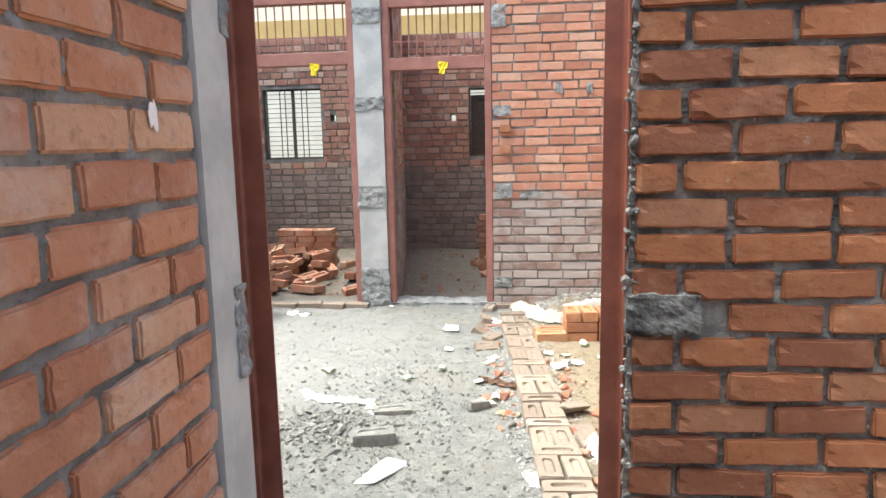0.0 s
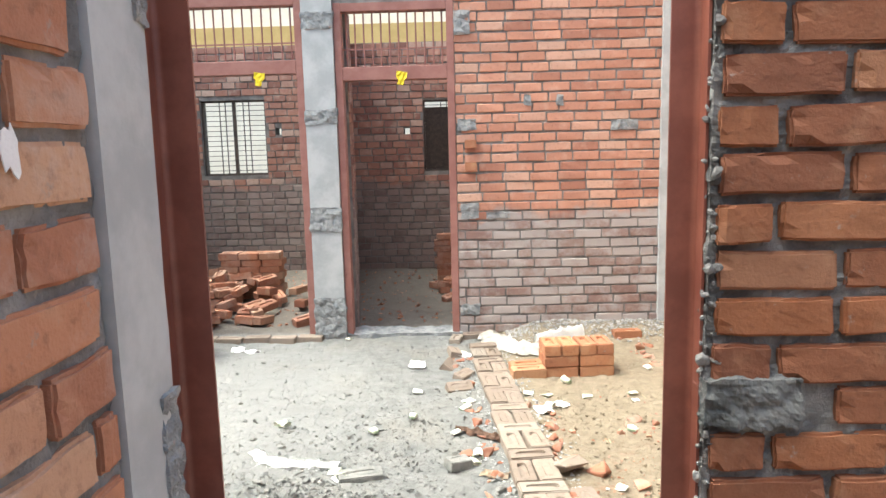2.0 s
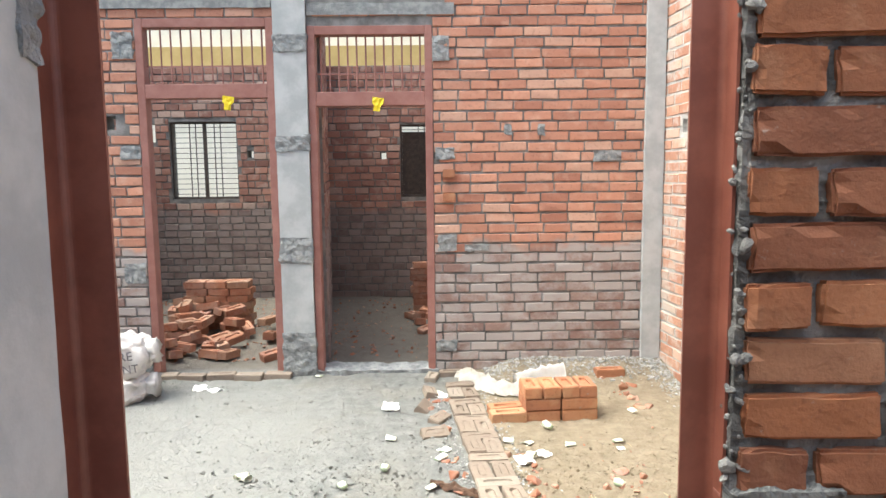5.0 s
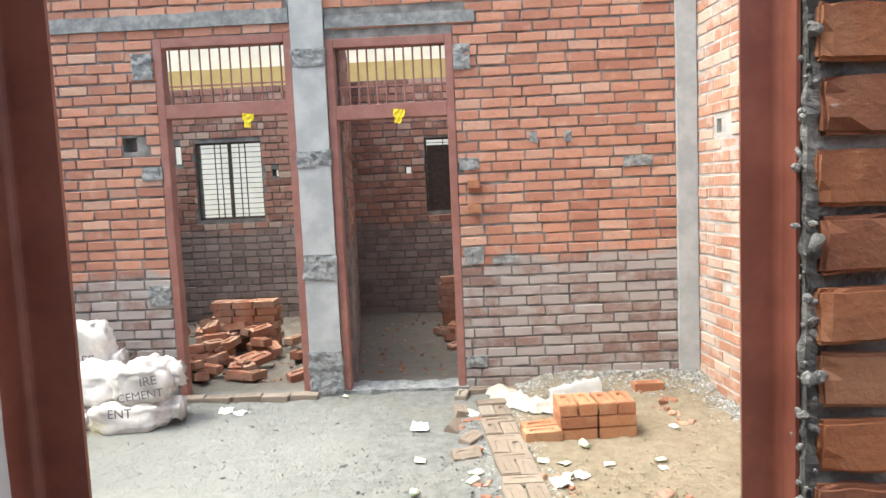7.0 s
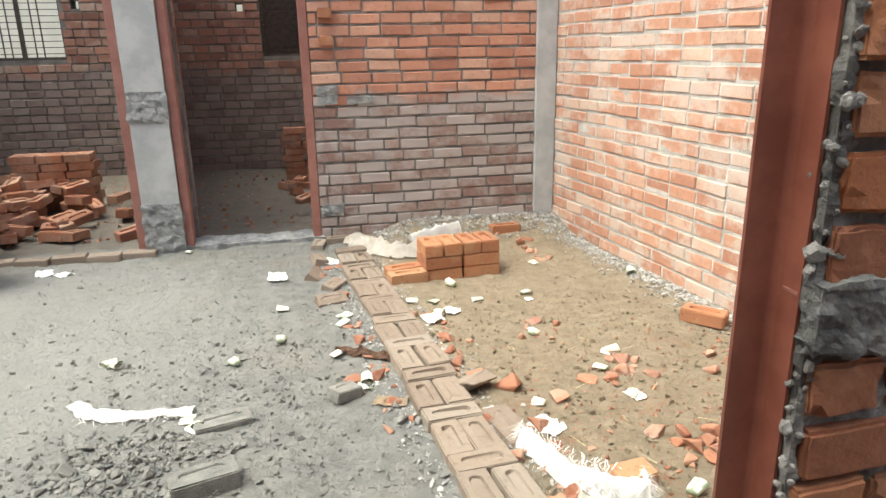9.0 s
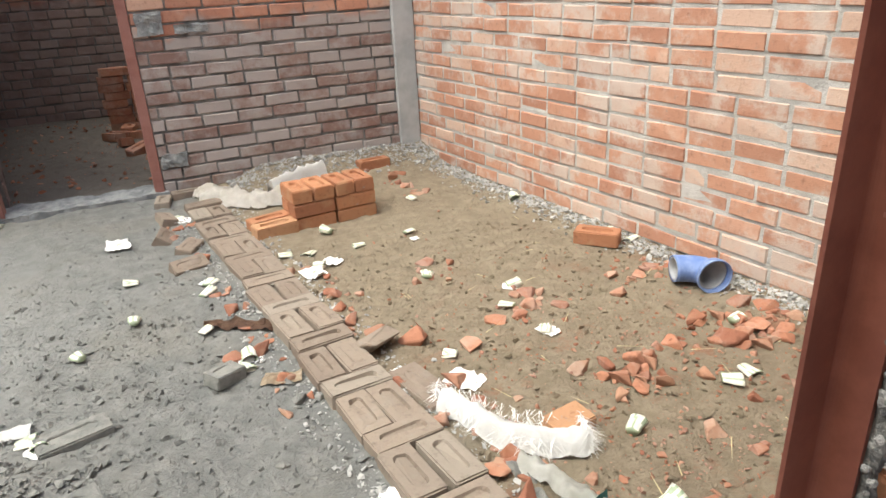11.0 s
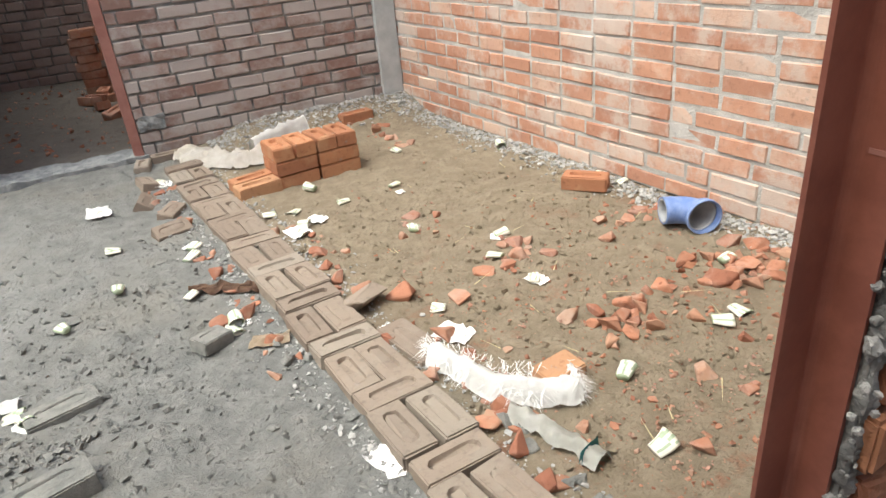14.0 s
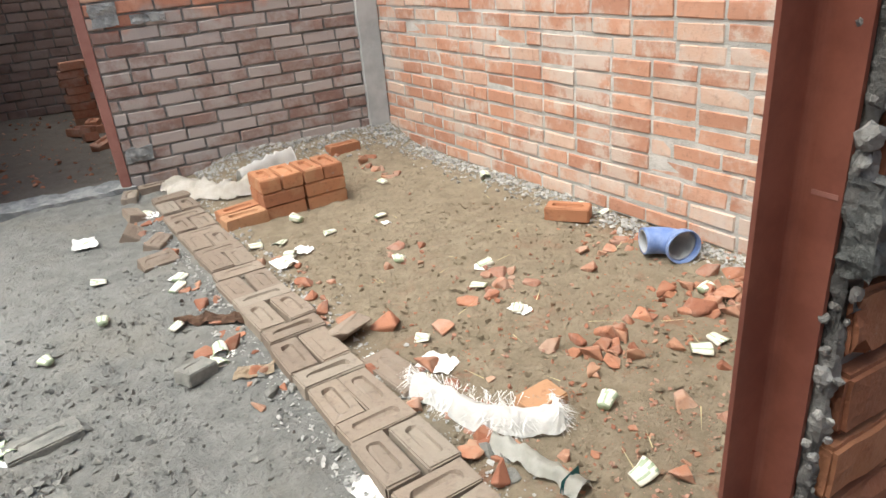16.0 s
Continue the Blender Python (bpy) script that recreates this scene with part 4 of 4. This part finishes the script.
for x, y in cups:
    m = pose(x, y, ground_z(x, y) + 0.002, rd.uniform(-12, 12), rd.uniform(-12, 12), rd.uniform(0, 360)) @ Matrix.Diagonal((*([rd.uniform(0.85, 1.12)] * 3), 1))
    put("paper_cup", CUPS[rd.randrange(7)], m, "crushed cream paper cup with green stripes on the ground", "cup", "paper cups")


# scraps of white paper and film
def scrap_mesh(seed, size):
    rd = random.Random(seed)
    bm = bmesh.new()
    bmesh.ops.create_grid(bm, x_segments=9, y_segments=9, size=size)
    s = Vector((seed * 3.3, seed, 0))
    for v in bm.verts:
        v.co.x *= 0.75 + 0.4 * noise.noise(v.co * 9 + s)
        v.co.z = 0.5 * size * abs(noise.fractal(v.co * 16 + s, 0.8, 2.0, 3)) + 0.002
    return mesh_of("scrap", solid(bm, 0.0015), WOVEN, False)


SCRAPS = [scrap_mesh(i + 1, 0.055) for i in range(5)]
for x, y, k, a in ((0.66, 3.09, 1.2, 30), (1.11, 3.25, 0.8, 10), (1.18, 3.64, 0.7, 60), (-0.37, 5.14, 1.3, 0), (0.24, 2.67, 1.0, 20), (0.25, 2.63, 0.7, 80), (-0.65, 3.40, 0.7, 45),
                   (0.04, 3.62, 0.8, 70), (-1.88, 5.68, 1.3, 15), (-1.75, 5.62, 1.1, 50), (0.45, 4.22, 1.2, 12), (0.57, 4.31, 0.9, 35), (0.0, 4.38, 0.8, 40), (-0.01, 5.40, 0.9, 75), (1.05, 4.40, 0.5, 5), (0.49, 3.25, 0.5, 20)):
    put("paper_scrap", SCRAPS[int(x * 100) % 5], pose(x, y, ground_z(x, y), 0, 0, a) @ Matrix.Diagonal((k, k, k, 1)), "crumpled scrap of white paper and film", "litter", "white scraps")


# broken brick and stones
def chunk_mesh(seed, material):
    rd = random.Random(seed)
    bm = bmesh.new()
    for _ in range(11):
        v = Vector((rd.gauss(0, 1), rd.gauss(0, 1), rd.gauss(0, 1))).normalized()
        bm.verts.new((v.x * rd.uniform(0.75, 1.1), v.y * rd.uniform(0.6, 0.9), v.z * rd.uniform(0.4, 0.65)))
    r = bmesh.ops.convex_hull(bm, input=bm.verts[:])
    bmesh.ops.delete(bm, geom=[v for v in bm.verts if not v.link_faces], context="VERTS")
    bmesh.ops.bevel(bm, geom=bm.edges[:], offset=0.05, segments=1, affect="EDGES")
    low = min(v.co.z for v in bm.verts)
    for v in bm.verts:
        v.co.z -= low
    return mesh_of("chunk", bm, material)


RED_CHUNKS = [chunk_mesh(200 + i, BRICK_RUBBLE) for i in range(9)]
DUST_CHUNK = chunk_mesh(231, BRICK_DUSTY)
GREY_CHUNKS = [chunk_mesh(230 + i, LUMP) for i in range(7)]


def scatter(name, pool, n, place, size, label, category, group, seed):
    rd = random.Random(seed)
    for _ in range(n):
        x, y = place(rd)
        s = size * (0.45 + 1.1 * rd.random() ** 2)
        put(name, pool[rd.randrange(len(pool))], pose(x, y, ground_z(x, y) - 0.33 * s, rd.uniform(-20, 20), rd.uniform(-20, 20), rd.uniform(0, 360)) @ Matrix.Diagonal((s, s, s, 1)), label, category, group)


RB, RG = "broken piece of orange-red brick on the ground", "broken brick"
scatter("brick_fragment", RED_CHUNKS, 40, lambda r: ((lambda y: (edge_x(y) + r.uniform(0.13, 0.30), y))(r.uniform(2.3, 4.4))), 0.045, RB, RG, "rubble by the edging", 1)
scatter("brick_fragment", RED_CHUNKS, 34, lambda r: ((lambda y: (edge_x(y) - r.uniform(0.13, 0.26), y))(r.uniform(3.2, 5.4))), 0.042, RB, RG, "rubble by the edging", 2)
scatter("brick_fragment", RED_CHUNKS, 46, lambda r: (r.gauss(1.74, 0.14), r.gauss(2.84, 0.10)), 0.045, RB, RG, "rubble heap on the sand", 3)
scatter("brick_fragment", RED_CHUNKS, 34, lambda r: (r.gauss(1.20, 0.13), r.gauss(2.84, 0.08)), 0.036, RB, RG, "rubble heap on the sand", 4)
scatter("brick_fragment", RED_CHUNKS, 16, lambda r: (r.gauss(1.18, 0.09), r.gauss(3.49, 0.08)), 0.045, RB, RG, "rubble heap on the sand", 5)
scatter("brick_fragment", RED_CHUNKS, 10, lambda r: (r.gauss(0.95, 0.05), r.gauss(3.97, 0.06)), 0.035, RB, RG, "rubble on the sand", 6)
scatter("brick_fragment", RED_CHUNKS, 22, lambda r: (r.uniform(1.6, 2.03), r.gauss(3.45, 0.10)), 0.034, RB, RG, "rubble by the pipe", 7)
scatter("brick_fragment", RED_CHUNKS, 40, lambda r: (r.uniform(0.7, 2.0), r.uniform(2.0, 2.75)), 0.03, RB, RG, "rubble on the sand", 8)
scatter("brick_fragment", RED_CHUNKS, 14, lambda r: (r.gauss(1.38, 0.10), r.gauss(5.40, 0.15)), 0.04, RB, RG, "rubble by the far wall", 9)
for x, y, s in ((0.62, 3.43, 0.085), (0.79, 3.28, 0.06), (0.46, 3.68, 0.05), (0.47, 3.96, 0.06), (0.97, 3.41, 0.065), (1.19, 3.53, 0.06), (1.26, 3.40, 0.05), (0.96, 4.07, 0.055), (1.52, 3.33, 0.05),
                (1.65, 2.83, 0.085), (1.78, 2.86, 0.075), (1.19, 2.49, 0.055), (1.22, 2.90, 0.06), (1.12, 2.83, 0.055), (0.55, 2.52, 0.055), (0.52, 2.64, 0.05), (-0.02, 3.66, 0.06), (0.07, 3.87, 0.06),
                (0.01, 4.69, 0.065), (2.02, 3.24, 0.065), (1.36, 5.50, 0.07), (1.38, 5.27, 0.05), (1.80, 3.48, 0.05)):
    put("brick_fragment", RED_CHUNKS[int(100 * x) % 9], pose(x, y, ground_z(x, y) - 0.3 * s, 0, 0, 300 * y) @ Matrix.Diagonal((s, s, s, 1)), "large broken piece of red brick", RG, "large rubble")
put("stone_block", DUST_CHUNK, pose(0.475, 3.42, 0.0, 0, 0, 40) @ Matrix.Diagonal((0.115, 0.10, 0.12, 1)), "large dusty grey lump beside the brick edging", "stone")
put("stone_block", chunk_mesh(241, CONCRETE), pose(-0.49, 2.70, -0.01, 0, 0, 40) @ Matrix.Diagonal((0.17, 0.15, 0.06, 1)), "pale flat lump of set cement", "stone")
CL = "grey lump of set cement on the dust"
scatter("cement_lump", GREY_CHUNKS, 90, lambda r: (r.gauss(-0.86, 0.18), r.gauss(3.15, 0.14)), 0.028, CL, "cement lump", "cement crumbs", 10)
scatter("cement_lump", GREY_CHUNKS, 60, lambda r: ((lambda y: (edge_x(y) - abs(r.gauss(0.2, 0.08)) , y))(r.uniform(2.3, 3.5))), 0.026, CL, "cement lump", "cement crumbs", 11)
scatter("cement_lump", GREY_CHUNKS, 70, lambda r: (r.uniform(-1.6, 0.1), r.uniform(2.6, 5.6)), 0.022, CL, "cement lump", "cement crumbs", 12)
scatter("cement_lump", GREY_CHUNKS, 10, lambda r: ((lambda y: (edge_x(y) + r.uniform(0.12, 0.24), y))(r.uniform(2.1, 2.7))), 0.045, CL, "cement lump", "cement crumbs", 13)


def joined_chunks(name, pool, n, place, lo, hi, seed, material, label):
    """Countless small crumbs, joined."""
    rd = random.Random(seed)
    vs, fs = [], []
    data = [([v.co.copy() for v in me.vertices], [tuple(p.vertices) for p in me.polygons]) for me in pool]
    for _ in range(n):
        x, y = place(rd)
        s = lo + (hi - lo) * rd.random() ** 3
        m = pose(x, y, ground_z(x, y) - 0.1 * s, rd.uniform(-30, 30), rd.uniform(-30, 30), rd.uniform(0, 360)) @ Matrix.Diagonal((s, s, s, 1))
        v, f = data[rd.randrange(len(data))]
        k = len(vs)
        vs.extend(m @ c for c in v)
        fs.extend(tuple(i + k for i in q) for q in f)
    me = bpy.data.meshes.new(name)
    me.from_pydata(vs, [], fs)
    me.materials.append(material)
    tagged(new(name, me), label, name.replace("_", " "), "", "stuff")


def hull(seed, material):
    rd = random.Random(seed)
    bm = bmesh.new()
    for _ in range(8):
        v = Vector((rd.gauss(0, 1), rd.gauss(0, 1), rd.gauss(0, 1))).normalized()
        bm.verts.new((v.x, v.y * 0.8, v.z * 0.6 + 0.4))
    bmesh.ops.convex_hull(bm, input=bm.verts[:])
    return mesh_of("pebble", bm, material)


PEBBLES = [hull(300 + i, STONE) for i in range(8)]


def right_x(y):
    return 1.778 + SLANT * (FAR_Y + 0.2 - y)


joined_chunks("gravel", PEBBLES, 3600, lambda r: ((lambda y: (right_x(y) - abs(r.gauss(0, 0.085)) - 0.01, y))(r.uniform(2.4, 5.95))), 0.006, 0.02, 1, STONE, "loose grey gravel along the foot of the wall")
joined_chunks("gravel", PEBBLES, 1900, lambda r: (r.uniform(0.35, 1.75), FAR_Y - 0.012 - abs(r.gauss(0, 0.13))), 0.006, 0.019, 2, STONE, "loose grey gravel along the foot of the far wall")
joined_chunks("grey_crumbs", PEBBLES, 5200, lambda r: (r.gauss(-0.45, 0.62), r.uniform(2.1, 4.6)), 0.002, 0.011, 3, GROUND, "scattered crumbs of grey cement and grit")
joined_chunks("grey_crumbs", PEBBLES, 1500, lambda r: (r.uniform(-2.6, 0.1), r.uniform(4.4, 5.95)), 0.003, 0.012, 4, GROUND, "scattered crumbs of grey cement and grit")
joined_chunks("heap_crumbs", PEBBLES, 1300, lambda r: (r.gauss(-0.86, 0.18), r.gauss(3.12, 0.14)), 0.004, 0.022, 5, LUMP, "heap of crumbled grey mortar")
joined_chunks("edging_crumbs", PEBBLES, 1500, lambda r: ((lambda y: (edge_x(y) + r.choice((-1, 1)) * (0.12 + abs(r.gauss(0, 0.06))), y))(r.uniform(2.1, 5.5))), 0.004, 0.016, 6, STONE, "grit along the brick edging")
joined_chunks("red_crumbs", PEBBLES, 2200, lambda r: (r.uniform(0.65, 2.2), 2.1 + abs(r.gauss(0, 0.8))), 0.003, 0.014, 7, BRICK_RUBBLE, "crumbs of crushed red brick on sand")
joined_chunks("sand_crumbs", PEBBLES, 2600, lambda r: (r.uniform(0.5, 2.2), r.uniform(2.2, 5.7)), 0.003, 0.011, 8, GROUND, "small clods of tan sand")
joined_chunks("room_rubble", PEBBLES, 1500, lambda r: (r.uniform(-3.6, 0.6), r.uniform(6.4, 9.4)), 0.004, 0.03, 9, BRICK_RUBBLE, "broken brick and grit on the room floor")

joined_chunks("dust_clods", PEBBLES, 1500, lambda r: (r.gauss(-0.4, 0.6), r.uniform(2.0, 4.2)), 0.004, 0.022, 21, GROUND, "clods of caked grey cement dust")
joined_chunks("sand_clods", PEBBLES, 1100, lambda r: (r.uniform(0.6, 2.2), r.uniform(2.0, 4.4)), 0.004, 0.02, 22, GROUND, "clods of caked tan sand")

# stray straws
bm = bmesh.new()
rd = random.Random(19)
for i in range(26):
    x, y, a, l = rd.uniform(0.6, 1.9), rd.uniform(2.2, 4.4), rd.uniform(0, 6.28), rd.uniform(0.04, 0.14)
    z = ground_z(x, y) + 0.012
    t, s = Vector((math.cos(a), math.sin(a))) * l, Vector((-math.sin(a), math.cos(a))) * 0.002
    bm.faces.new([bm.verts.new((x + s.x, y + s.y, z)), bm.verts.new((x - s.x, y - s.y, z)), bm.verts.new((x + t.x, y + t.y, z + 0.006))])
tagged(part("straws", bm, STRAW), "stray dry straws on the sand", "straw", "", "stuff")

# two brick ends standing out of the far wall beside the doorway, and grey dabs of mortar
for z in (1.645, 1.46):
    ob = new("brick", LOOSE[1])
    ob.parent = wall_far
    ob.matrix_basis = pose(0.075 - FAR_X0, -0.01, z - 0.04, 0, 0, 90) @ Matrix.Diagonal((0.5, 0.9, 0.95, 1))
for x, z, w, h in ((0.06, 1.08, 0.15, 0.13), (0.05, 1.80, 0.15, 0.09), (0.02, 2.62, 0.13, 0.19), (0.05, 0.23, 0.16, 0.09), (0.55, 1.99, 0.06, 0.09), (0.82, 1.98, 0.05, 0.09), (1.35, 1.77, 0.22, 0.08),
                   (-2.45, 1.83, 0.16, 0.10), (-2.47, 0.86, 0.17, 0.16), (-2.47, 2.66, 0.16, 0.2), (-2.46, 0.14, 0.16, 0.24), (0.30, 1.04, 0.2, 0.05)):
    bm = rough_box(-w / 2, w / 2, -0.010, 0.02, -h / 2, h / 2, 0.02, 0.011, 18, x * 7 + z)
    part("mortar_patch", bm, CONCRETE_ROUGH, wall_far, "grey mortar patch on the bricks", pose(x - FAR_X0, 0, z))
